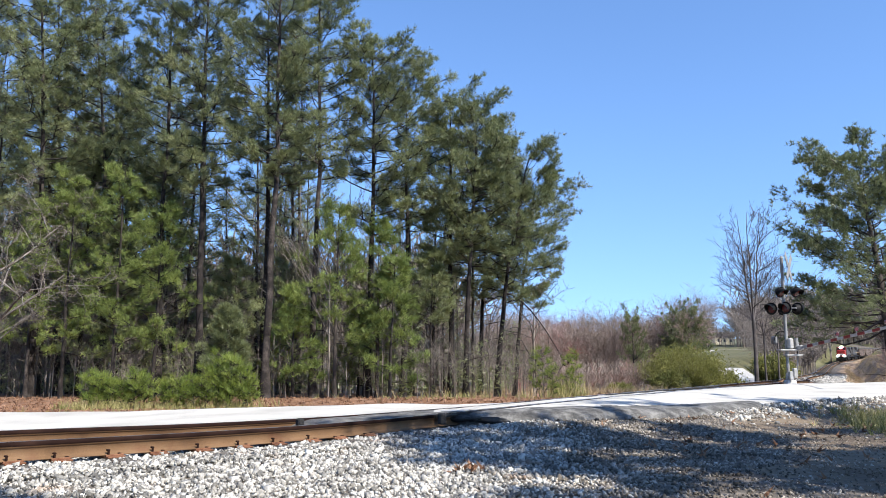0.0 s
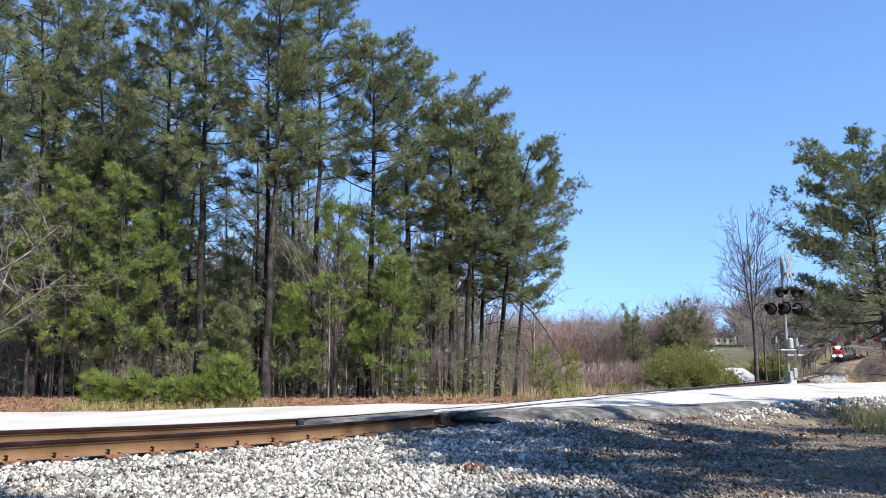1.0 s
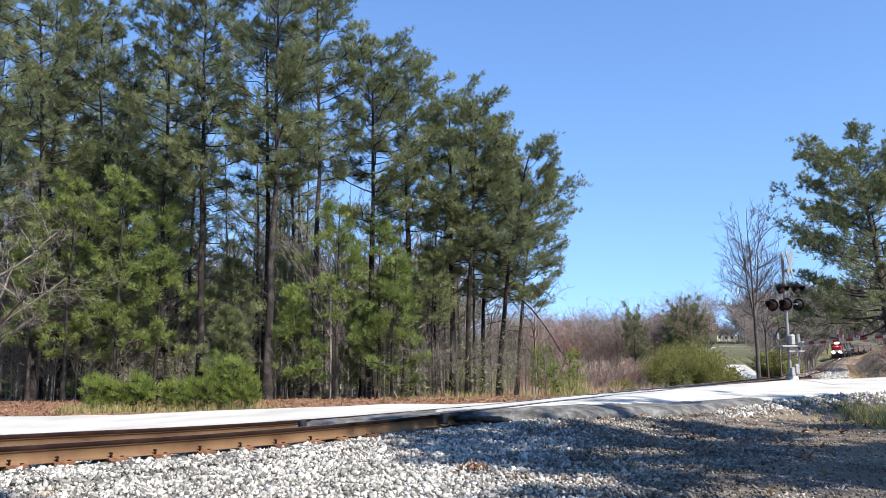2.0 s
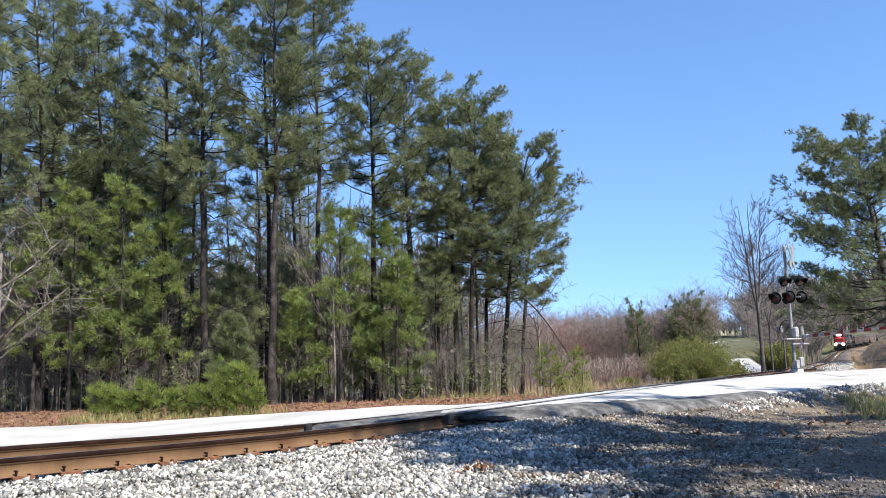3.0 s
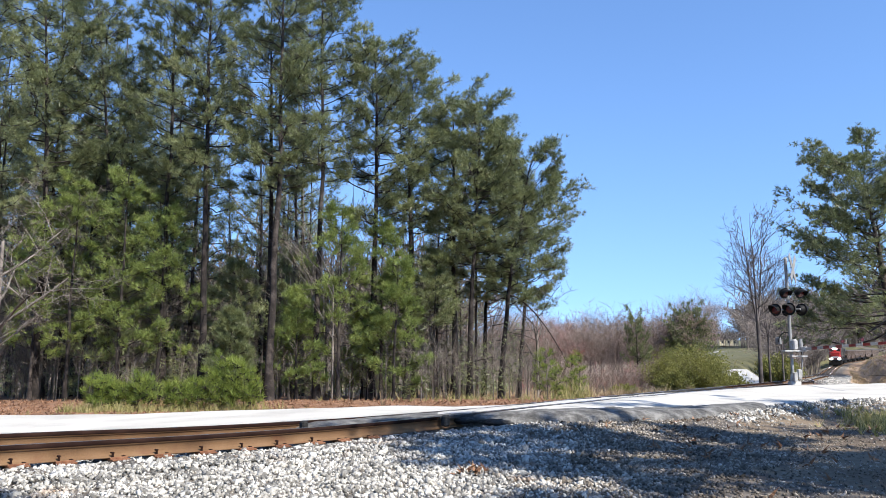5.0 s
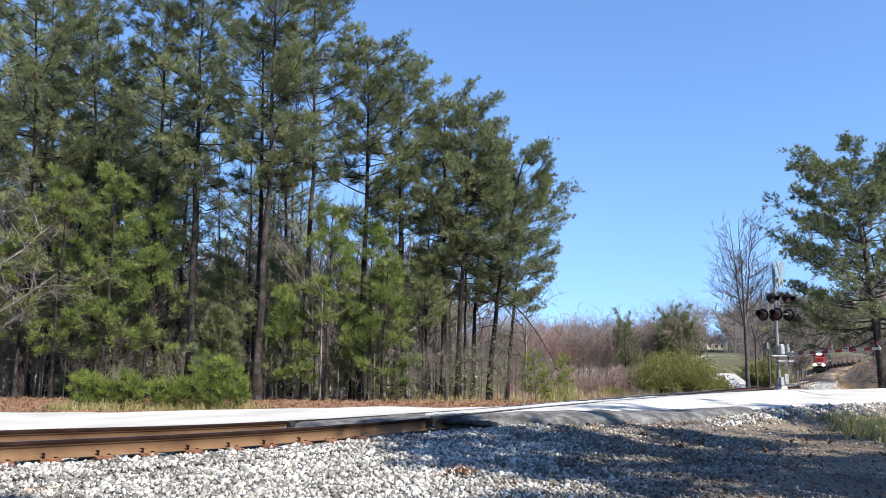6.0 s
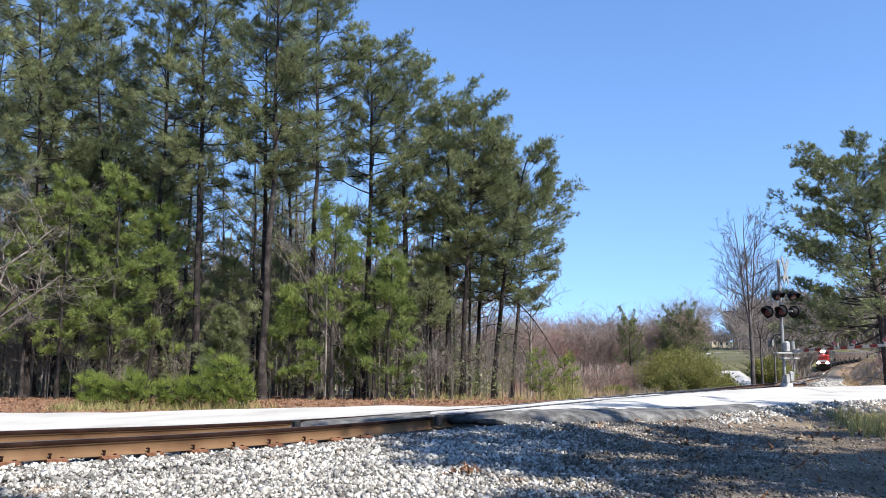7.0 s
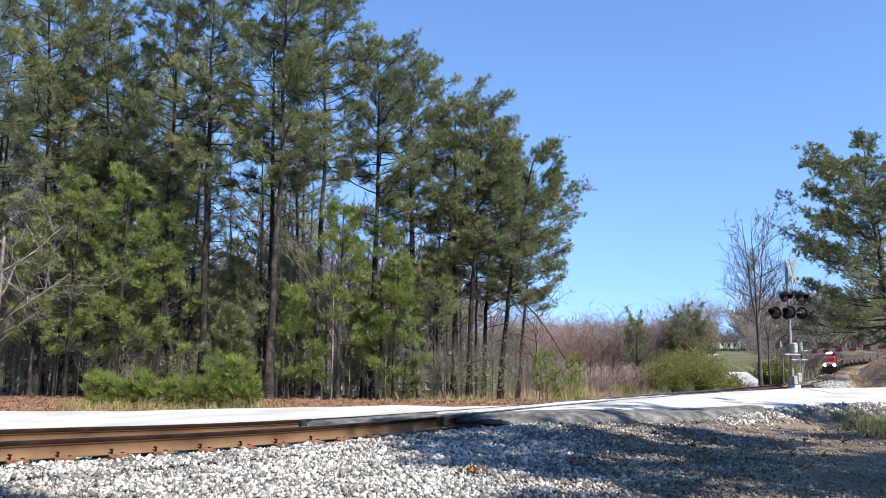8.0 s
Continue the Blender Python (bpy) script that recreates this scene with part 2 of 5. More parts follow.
# ---- the lie of the land ----
# outer (near) rail: x, y, z of its top, along the line
LINE = np.array([(-46, -34, 0.10), (-24, -12.2, 0.10), (-12, -0.15, 0.10), (-7, 4.9, 0.09), (-4.28, 7.6, 0.07), (-3.02, 8.83, 0.02), (-2.03, 9.93, 0.0), (-1.4, 10.56, 0.0),
                 (-0.68, 11.36, 0.0), (-0.1, 12.1, 0.0), (0.68, 13.2, 0.0), (1.77, 14.75, 0.0), (4.0, 17.75, 0.0), (7.3, 21.8, 0.0), (11.6, 27.0, 0.0), (15.6, 33.5, -0.1), (19.3, 41, -0.3),
                 (28.1, 60, -0.72), (51.5, 105, -1.35), (83.6, 168, -1.6), (102.5, 203, -1.1), (126.8, 246, -0.6), (168, 306, 0.3), (230, 372, 1.2), (330, 440, 2.0)])


def spline(points, step):
    """A smooth line through points, resampled at even steps, with its way along."""
    p = np.asarray(points, float)
    ext = np.vstack([2 * p[0] - p[1], p, 2 * p[-1] - p[-2]])
    out = []
    for i in range(1, len(ext) - 2):
        a, b, c, d = ext[i - 1:i + 3]
        t = np.linspace(0, 1, 24, endpoint=False)[:, None]
        m1, m2 = (c - a) / 2, (d - b) / 2
        k = np.linalg.norm(c - b)
        m1, m2 = unit(m1) * k, unit(m2) * k
        out.append((2 * t**3 - 3 * t**2 + 1) * b + (t**3 - 2 * t**2 + t) * m1 + (-2 * t**3 + 3 * t**2) * c + (t**3 - t**2) * m2)
    q = np.vstack(out + [p[-1:]])
    s = np.concatenate([[0], np.cumsum(np.linalg.norm(np.diff(q[:, :2], axis=0), axis=1))])
    g = np.arange(0, s[-1], step)
    r = np.stack([np.interp(g, s, q[:, i]) for i in range(3)], 1)
    return r, unit(np.gradient(r, axis=0) * [1, 1, 0])


OUTER, WAY = spline(LINE, 0.25)
for _ in range(40):  # ease the bends
    OUTER[1:-1] = OUTER[1:-1] * 0.5 + (OUTER[:-2] + OUTER[2:]) * 0.25
WAY = unit(np.gradient(OUTER, axis=0) * [1, 1, 0])
LEFT = np.stack([-WAY[:, 1], WAY[:, 0], 0 * WAY[:, 0]], 1)
CANT = np.interp(OUTER[:, 1], [6, 8.5, 11, 15, 24, 40, 60], [0.0, -0.01, -0.05, -0.10, -0.08, -0.03, 0.0])
INNER = OUTER + LEFT * 1.505 + np.stack([0 * CANT, 0 * CANT, CANT], 1)
MID = (OUTER + INNER) / 2


def along(x, y):
    """For places: distance to the track's middle (positive to its left), its index, and the height of the plane of its rail tops."""
    x, y = np.atleast_1d(np.asarray(x, float)), np.atleast_1d(np.asarray(y, float))
    best, idx = np.full(len(x), 1e9), np.zeros(len(x), int)
    for s in range(0, len(MID), 4):
        d = (x - MID[s, 0])**2 + (y - MID[s, 1])**2
        near = d < best
        best[near], idx[near] = d[near], s
    off = (x - MID[idx, 0]) * LEFT[idx, 0] + (y - MID[idx, 1]) * LEFT[idx, 1]
    far = np.sqrt(best)
    off = np.where(np.abs(off) > far * 0.7, off, np.sign(off + 1e-9) * far)
    return off, idx, MID[idx, 2] + off.clip(-2, 2) * CANT[idx] / 1.505


def ease(v, a, b):
    t = ((np.asarray(v, float) - a) / (b - a)).clip(0, 1)
    return t * t * (3 - 2 * t)


def ripples(x, y, size, seed=0.0):
    return (np.sin(x / size * 1.3 + seed) * np.cos(y / size * 1.7 + seed * 2.1) + np.sin((x + y) / size * 2.3 + seed * 1.7) * 0.5 + np.cos((x - 1.3 * y) / size * 3.9 + seed) * 0.3) / 1.8


NEAR_EDGE = np.array([(-70, 10.5), (-30, 11.4), (-10, 11.75), (-2.3, 11.85), (-0.5, 12.2), (0.2, 12.75), (2.0, 12.95), (3.1, 13.5), (4.3, 14.3), (5.7, 15.3), (7.6, 17.0), (10.6, 19.0), (20, 25.5), (45, 41)])
FAR_EDGE = np.array([(-70, 17.0), (-30, 17.5), (-10, 17.5), (-3.7, 17.1), (0.2, 17.1), (2.9, 18.6), (6.5, 21.4), (10.5, 24.6), (16, 28.6), (24, 34.5), (45, 50)])


def road_height(x, y):
    x, y = np.atleast_1d(np.asarray(x, float)), np.atleast_1d(np.asarray(y, float))
    z = np.interp(x, [-40, -12, -7, -2, 1, 6, 12, 30], [-0.50, -0.36, -0.31, -0.15, -0.06, -0.05, -0.04, 0.0])
    off, idx, top = along(x, y)
    w = 1 - ease(np.abs(off), 1.1, 3.2)
    return z * (1 - w) + (top - 0.014) * w + 0.012 * ripples(x, y, 1.7, 2.0)


def land(x, y):
    """Height of the ground."""
    x, y = np.atleast_1d(np.asarray(x, float)), np.atleast_1d(np.asarray(y, float))
    r = np.hypot(x, y)
    z = np.interp(y, [-60, 0, 6, 9.5, 13, 18, 30, 45, 70, 110, 170, 300, 600, 3000], [-1.0, -0.52, -0.37, -0.30, -0.32, -0.46, -0.70, -1.2, -2.5, -3.4, -3.0, -1.0, 5, 70])
    off, idx, top = along(x, y)
    # the bank to the right of the line, past the crossing
    bank = ease(-off, 4.2, 9.0) * ease(y, 22, 40)
    z = z * (1 - bank) + bank * np.interp(y, [22, 34, 45, 60, 100, 160, 300, 3000], [-0.1, -0.08, -0.2, -0.3, -0.1, 0.6, 2.2, 70])
    z = z + ripples(x, y, 2.2, 0.4) * 0.035 * ease(np.abs(off), 1.5, 4) + ripples(x, y, 17, 1.0) * 0.3 * ease(r, 40, 90) * ease(np.abs(off), 5, 40)
    # ballast shoulder, wider on the right past the crossing
    flat = np.where(off < 0, np.interp(y, [10, 26, 34, 200], [1.55, 1.8, 3.2, 3.8]), 1.6)
    bed = top - 0.25 - (np.abs(off) - flat).clip(0, 99) * np.where(y < 14, 0.045, 0.4) - 0.0
    # the slope on the far side of the line
    left = ease(x / np.maximum(y, 1), 0.27, 0.36) * ease(y, 42, 80) * ease(off, 4, 12)
    z = z * (1 - left) + left * np.interp(y, [40, 70, 100, 150, 220, 400, 3000], [-0.6, -0.25, 0.45, 1.4, 3.0, 8, 70])
    z = np.where(np.abs(off) < 14, np.maximum(z, bed), z)
    # ground drawn up to the road's edges
    gap = np.maximum(np.interp(x, NEAR_EDGE[:, 0], NEAR_EDGE[:, 1]) - y, y - np.interp(x, FAR_EDGE[:, 0], FAR_EDGE[:, 1]))
    w = (1 - ease(gap, 0.0, 1.8)) * ease(x, -1.5, 1.0) * (1 - ease(x, 38, 45)) * ease(np.abs(off), 1.0, 2.0)
    return z * (1 - w) + w * (road_height(x, y) - np.interp(x, [-1, 4.5, 7.5], [0.16, 0.14, 0.05]))


def steps(ends, sizes):
    """Places along an axis: a step size for each stretch between ends."""
    return np.concatenate([np.linspace(a, b, max(1, round((b - a) / s)), endpoint=False) for a, b, s in zip(ends, ends[1:], sizes)] + [[ends[-1]]])


def sheet(name, xs, ys, height, mats, pick=None):
    X, Y = np.meshgrid(xs, ys, indexing="ij")
    x, y = X.ravel(), Y.ravel()
    v = np.stack([x, y, height(x, y)], 1)
    ny = len(ys)
    i, j = np.meshgrid(np.arange(len(xs) - 1), np.arange(ny - 1), indexing="ij")
    a = (i * ny + j).ravel()
    f = np.stack([a, a + ny, a + ny + 1, a + 1], 1)
    c = v[f].mean(1)
    return tri_mesh(name, v, f, mats, True, pick(c[:, 0], c[:, 1]) if pick else None)


def ground_pick(x, y):
    """0 earth, 1 ballast bed, 2 pine straw, 3 straw bank, 4 lawn."""
    off, idx, top = along(x, y)
    bed = (y < 19) & (y > -8) & (off < 2.4) & (x < 0.26 * y + 1.7 + 0.9 * ripples(x, y, 0.9, 3.0))
    bed |= (np.abs(off) < 2.3) | ((off < 0) & (off > -2.9 + 0.4 * ripples(x, y, 1.3)) & (y > 26))
    straw = (off > 2.4) & (y > 14) & (y < 75) & (x < 0.22 * y + 1)
    bank = (off < 0) & (y > 24) & (y < 300)
    lawn = (off > 2) & (x > 0.24 * y) & (y > 40)
    return np.where(bed, 1, np.where(straw, 2, np.where(bank, 3, np.where(lawn, 4, 0))))


def in_road(x, y):
    return (y > np.interp(x, NEAR_EDGE[:, 0], NEAR_EDGE[:, 1])) & (y < np.interp(x, FAR_EDGE[:, 0], FAR_EDGE[:, 1]))


def ground_height(x, y):
    z = land(x, y)
    inside = in_road(x, y)
    return np.where(inside, np.minimum(z, road_height(x, y) - 0.10), np.minimum(z, np.where((y > 8) & (y < 40) & (np.abs(x) < 60), 9.0, 99)))


ground = put("ground", sheet("ground", steps([-2500, -400, -60, -9, 14, 42, 130, 260, 2500], [150, 20, 2.0, 0.26, 0.5, 1.0, 5, 120]), steps([-300, -20, 4, 21, 60, 130, 300, 900, 4500], [40, 1.5, 0.26, 0.6, 1.0, 3, 40, 300]), ground_height, [GROUND, BED, STRAW, BANK, LAWN], ground_pick))
tagged(ground, "earth, crushed stone and pine straw ground of a rural crossing", "ground", kind="structure")


def build_road():
    s = np.concatenate([np.linspace(-70, -12, 40), np.arange(-11.8, 16, 0.12), np.linspace(16.3, 45, 40)])
    t = np.linspace(0, 1, 37)
    near = np.interp(s, NEAR_EDGE[:, 0], NEAR_EDGE[:, 1]) + 0.10 * ripples(s, s * 0.3, 0.55, 1.0) + 0.05 * ripples(s, s * 0.1, 0.17, 2.0)
    far = np.interp(s, FAR_EDGE[:, 0], FAR_EDGE[:, 1]) + 0.10 * ripples(s, s * 0.3, 0.8, 4.0)
    y = near[:, None] + (far - near)[:, None] * t
    x = np.repeat(s[:, None], len(t), 1)
    z = road_height(x.ravel(), y.ravel()).reshape(x.shape)
    z[:, 0] -= 0.035
    top = np.stack([x, y, z], -1)
    rough = np.stack([0 * s, 0.05 * ripples(s, s, 0.12, 1.0), 0.02 * ripples(s, s, 0.09, 2.0)], -1)[:, None]
    mid = top[:, [0]] + [0, -0.13, -0.06] + rough
    low = top[:, [0]] + [0, -0.30, -0.27]
    end = top[:, [-1]] + [0, 0.1, -0.2]
    g = np.concatenate([low, mid, top, end], 1)
    n = g.shape[1]
    i, j = np.meshgrid(np.arange(len(s) - 1), np.arange(n - 1), indexing="ij")
    a = (i * n + j).ravel()
    f = np.stack([a, a + n, a + n + 1, a + 1], 1)
    v = g.reshape(-1, 3)
    c = v[f].mean(1)
    off, idx, topz = along(c[:, 0], c[:, 1])
    edge = c[:, 1] - np.interp(c[:, 0], NEAR_EDGE[:, 0], NEAR_EDGE[:, 1])
    wob = ripples(c[:, 0], c[:, 1], 0.35, 5.0)
    dark = (edge < 0.75 + 0.35 * wob) & (c[:, 0] > -2.6) & (c[:, 0] < 6.5) | (np.abs(off) < 0.72 + 0.06 * wob) & (c[:, 0] < -0.2) | (j.ravel() < 2)
    road = put("road", tri_mesh("road", v, f, [ROAD, ASPHALT], True, dark.astype(int)))
    tagged(road, "sun-bleached country road over the railway crossing", "road", kind="structure")


build_road()

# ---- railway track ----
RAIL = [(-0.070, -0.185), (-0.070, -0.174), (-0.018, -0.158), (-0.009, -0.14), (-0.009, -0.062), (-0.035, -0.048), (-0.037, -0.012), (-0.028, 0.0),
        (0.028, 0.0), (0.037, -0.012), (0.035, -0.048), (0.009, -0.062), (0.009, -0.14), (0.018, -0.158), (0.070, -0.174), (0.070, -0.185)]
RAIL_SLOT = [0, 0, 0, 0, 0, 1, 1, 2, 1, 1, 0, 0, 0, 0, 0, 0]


def sweep(name, path, left, profile, slots, mats, parent, label=""):
    prof = np.array(profile)
    ring = path[:, None] + left[:, None] * -prof[None, :, :1] + np.array([0, 0, 1.0]) * prof[None, :, 1:]
    n = len(prof)
    i, j = np.meshgrid(np.arange(len(path) - 1), np.arange(n), indexing="ij")
    k = (j + 1) % n
    f = np.stack([i * n + j, i * n + k, (i + 1) * n + k, (i + 1) * n + j], -1).reshape(-1, 4)
    me = tri_mesh(name, ring.reshape(-1, 3), f, mats, False, np.tile(slots, len(path) - 1))
    return put(name, me, parent, label)


track = new("railway_track")
tagged(track, "rusty single railway track on crushed stone ballast, sunk through the road", "railway track", kind="structure")
first = int(np.argmin(np.hypot(OUTER[:, 0] + 24, OUTER[:, 1] + 12)))
near_end = int(np.argmin(np.abs(OUTER[:, 1] - 60)))
for name, path in (("rail", OUTER), ("rail", INNER)):
    use = np.concatenate([np.arange(first, near_end, 2), np.arange(near_end, len(path), 12)])
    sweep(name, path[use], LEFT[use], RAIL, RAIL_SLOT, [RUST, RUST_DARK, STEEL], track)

road_part = np.flatnonzero((OUTER[:, 0] > -0.3) & (OUTER[:, 0] < 10.6))
for path, a, c in ((OUTER, -0.12, -0.037), (OUTER, 0.037, 0.075), (INNER, 0.037, 0.12), (INNER, -0.075, -0.037)):
    sweep("flangeway", path[road_part], LEFT[road_part], [(a, -0.05), (a, -0.006), (c, -0.009), (c, -0.05)], [0, 0, 0, 0], [TAR], track, "dark groove beside the rail")
for x, y, z in ((-0.02, 12.02, -0.06), (-2.12, 11.62, -0.11)):
    part("asphalt_end", box((0.10, 0.12, 0.17), (x, y, z), 0.02, Matrix.Rotation(0.7, 4, "Z")), TAR, track, "black asphalt end against the rail")


def build_ties():
    tie_bm = box((0.23, 2.6, 0.18), bevel=0.015)
    first_tie = part("tie", tie_bm, TIE, track)
    tie_me = first_tie.data
    bpy.data.objects.remove(first_tie)
    plate_bm = box((0.19, 0.34, 0.018), bevel=0.004)
    box((0.19, 0.03, 0.018), (0, 0.095, 0.016), 0.003, bm=plate_bm)
    box((0.19, 0.03, 0.018), (0, -0.095, 0.016), 0.003, bm=plate_bm)
    p = part("plate", plate_bm, PLATE, track)
    plate_me = p.data
    bpy.data.objects.remove(p)
    spike_bm = box((0.018, 0.018, 0.10), (0, 0, 0.0))
    box((0.03, 0.045, 0.016), (0, 0.012, 0.05), 0.004, bm=spike_bm)
    p = part("spike", spike_bm, RUST_DARK, track)
    spike_me = p.data
    bpy.data.objects.remove(p)
    joined_v, joined_f, n = [], [], 0
    for s in range(first, len(MID), 2):
        c, w, l = MID[s], WAY[s], LEFT[s]
        if c[1] > 330:
            break
        jig = 0.03 * math.sin(s * 12.9)
        tilt = math.atan2(CANT[s], 1.505)
        m = Matrix.Translation(Vector(c) + Vector((w[0], w[1], 0)) * jig) @ Matrix.Rotation(math.atan2(w[1], w[0]) + 0.03 * math.sin(s * 7.7), 4, "Z") @ Matrix.Rotation(tilt, 4, "X")
        hidden = -1.6 < c[0] < 10.2
        if c[1] < 46 and not hidden:
            put("tie", tie_me, track, at=m @ Matrix.Translation((0, 0, -0.298)))
            for side in (-0.7525, 0.7525):
                put("plate", plate_me, track, at=m @ Matrix.Translation((0, side, -0.198)))
                if c[0] < 0:
                    for dx, dy in ((-0.06, -0.085), (0.06, -0.085), (0.055, 0.085), (-0.055, 0.085)):
                        r = Matrix.Rotation(0 if dy < 0 else math.pi, 4, "Z")
                        h = 0.0 if math.sin(s * 3.1 + dx * 70 + dy * 40) < 0.75 else 0.045
                        put("spike", spike_me, track, at=m @ Matrix.Translation((dx, side + dy, -0.222 + h)) @ r)
        elif not hidden:
            b = np.array([[x, y, z] for z in (-0.39, -0.205) for x, y in ((-0.115, -1.3), (0.115, -1.3), (0.115, 1.3), (-0.115, 1.3))])
            joined_v.append(np.array([m @ Vector(q) for q in b]))
            joined_f.append(np.array([(4, 5, 6, 7), (0, 1, 5, 4), (1, 2, 6, 5), (2, 3, 7, 6), (3, 0, 4, 7)]) + n)
            n += 8
    tagged(put("far_ties", tri_mesh("far_ties", np.concatenate(joined_v), np.concatenate(joined_f), TIE), track), kind="stuff")


build_ties()

# ---- trees ----
def pine(name, height, crown_base, reach, trunk_r, bend=(0.0, 0.0), seed=1, limbs=46, twigs=9, tufts=7, shape=(0.6, 1.0, 0.95, 0.6), needle=NEEDLE, size=0.26, count=10, droop=0.0, label="", width=0.0085, dead=8, limb_r=0.32, inner=0.35, gather=0.75, puff=0.11, rise=0.45):
    """A pine: a bent tapered trunk, whorls of limbs that rise towards the top, twigs and bursts of long needles at their ends."""
    rng = np.random.default_rng(seed)
    root = new(name)
    tagged(root, label or "tall loblolly pine with a bare trunk and ragged green crown", "tree")
    t = np.linspace(0, 1, 15)
    wob = np.cumsum(rng.normal(size=(15, 2)) * 0.035, 0) * height / 16
    wob -= wob[0]
    axis_pts = np.stack([bend[0] * t**1.5 + wob[:, 0], bend[1] * t**1.5 + wob[:, 1], t * height], 1)
    rad = trunk_r * (1 - 0.86 * t**0.9) * np.where(t < 0.02, 1.35, 1)
    wood = Limbs()
    wood.tube(axis_pts, rad, 9)
    boughs, cen, way = wood, [], []
    for i in range(limbs):
        h = crown_base + (0.985 - crown_base) * ((i + rng.uniform(0, 1)) / limbs) ** 0.92
        at = np.array([np.interp(h, t, axis_pts[:, k]) for k in range(3)])
        rel = (h - crown_base) / (1 - crown_base)
        ln = reach * np.interp(rel, [0, 0.3, 0.65, 1.0], shape) * rng.uniform(0.55, 1.2)
        az = i * 2.4 + rng.normal() * 0.5
        up = np.interp(rel, [0, 0.5, 1], [0.05 - droop, 0.32, 0.85]) + rng.normal() * 0.15
        out = np.array([math.cos(az), math.sin(az), 0])
        u = np.linspace(0, 1, 6)
        curve = at + out * (u * ln)[:, None] * math.cos(min(up, 1.2) * 0.8) + np.array([0, 0, 1.0]) * (ln * (up * u + (0.22 - up * 0.25) * u**2.5))[:, None]
        curve[1:] += rng.normal(size=(5, 3)) * ln * 0.03
        r0 = np.interp(h, t, rad) * limb_r * min(1, 0.3 + ln / 3)
        boughs.tube(curve, r0 * (1 - 0.85 * u) + 0.006, 4)
        for k in range(twigs):
            s = rng.uniform(inner, 1.0) ** 0.8
            base = np.array([np.interp(s, u, curve[:, q]) for q in range(3)])
            side = unit(np.cross(out, [0, 0, 1.0])) * rng.choice([-1, 1])
            tw = unit(out * rng.uniform(0.3, 1.0) + side * rng.uniform(0.1, 0.95) + np.array([0, 0, rng.uniform(-0.05, 0.6)]))
            tl = (0.28 + 0.22 * ln) * rng.uniform(0.5, 1.1) * (1.15 - 0.45 * s)
            tip = base + tw * tl
            boughs.tube([base, tip], [0.012, 0.006], 3)
            q = rng.uniform(1 - gather, 1.05, tufts)[:, None]
            cen.append(base + tw * tl * q + rng.normal(size=(tufts, 3)) * puff * (0.6 + ln * 0.25))
            way.append(np.repeat((tw * 0.7 + [0, 0, rise])[None], tufts, 0))
    for i in range(dead):  # bare snags below the crown
        h = rng.uniform(0.25, 1.0) * crown_base
        at = np.array([np.interp(h, t, axis_pts[:, k]) for k in range(3)])
        az, ln = rng.uniform(0, 6.28), rng.uniform(0.4, 1.6)
        out = np.array([math.cos(az), math.sin(az), rng.uniform(-0.2, 0.4)])
        boughs.tube([at, at + out * ln * 0.5, at + out * ln + [0, 0, -0.12 * ln]], [0.022, 0.014, 0.005], 3)
    put("trunk", wood.mesh("trunk", BARK), root)
    v, f = blades(np.concatenate(cen), np.concatenate(way), size, width, count, 1.0, rng)
    put("crown", tri_mesh("crown", v, f, needle), root)
    return root


def bare(name, height, spread, trunk_r, seed, levels=4, mat=BARK_GREY, label="", forks=(3, 6), lift=0.55, tube_sides=5, category="tree", tip_r=0.004, fine=False):
    """A leafless tree: limbs that fork again and again."""
    rng = np.random.default_rng(seed)
    L = Limbs()

    def grow(at, way, ln, r, level):
        n = (5 if level < 2 else 3) if fine else (4, 3, 2, 2, 2, 2)[level]
        pts = [at]
        w = way
        for _ in range(n - 1):
            w = unit(w + rng.normal(size=3) * (0.008 + 0.068 * level) + np.array([0, 0, 0.10 * lift]))
            pts.append(pts[-1] + w * ln / (n - 1))
        L.tube(pts, np.linspace(r, max(r * 0.45, tip_r), n), max(3, tube_sides - level))
        if level >= levels:
            return
        for _ in range(rng.integers(*forks) + (2 if level == 0 else 0)):
            s = rng.uniform(0.35 if level == 0 else 0.25, 1.0)
            k = min(int(s * (n - 1)), n - 2)
            p = pts[k] + (pts[k + 1] - pts[k]) * (s * (n - 1) - k)
            side = unit(np.cross(w, rng.normal(size=3)))
            nw = unit(w * lift + side * spread * rng.uniform(0.7, 1.2) + np.array([0, 0, 0.25]))
            grow(p, nw, ln * rng.uniform(0.42, 0.68), max(r * 0.5 * (1.2 - 0.5 * s), tip_r), level + 1)

    grow(np.zeros(3), np.array([0, 0, 1.0]), height * 0.68, trunk_r, 0)
    v = np.concatenate(L.v)
    k = height / v[:, 2].max()
    v = v * [1, 1, k]
    me = tri_mesh(name, v, np.concatenate(L.f), mat, True)
    return me


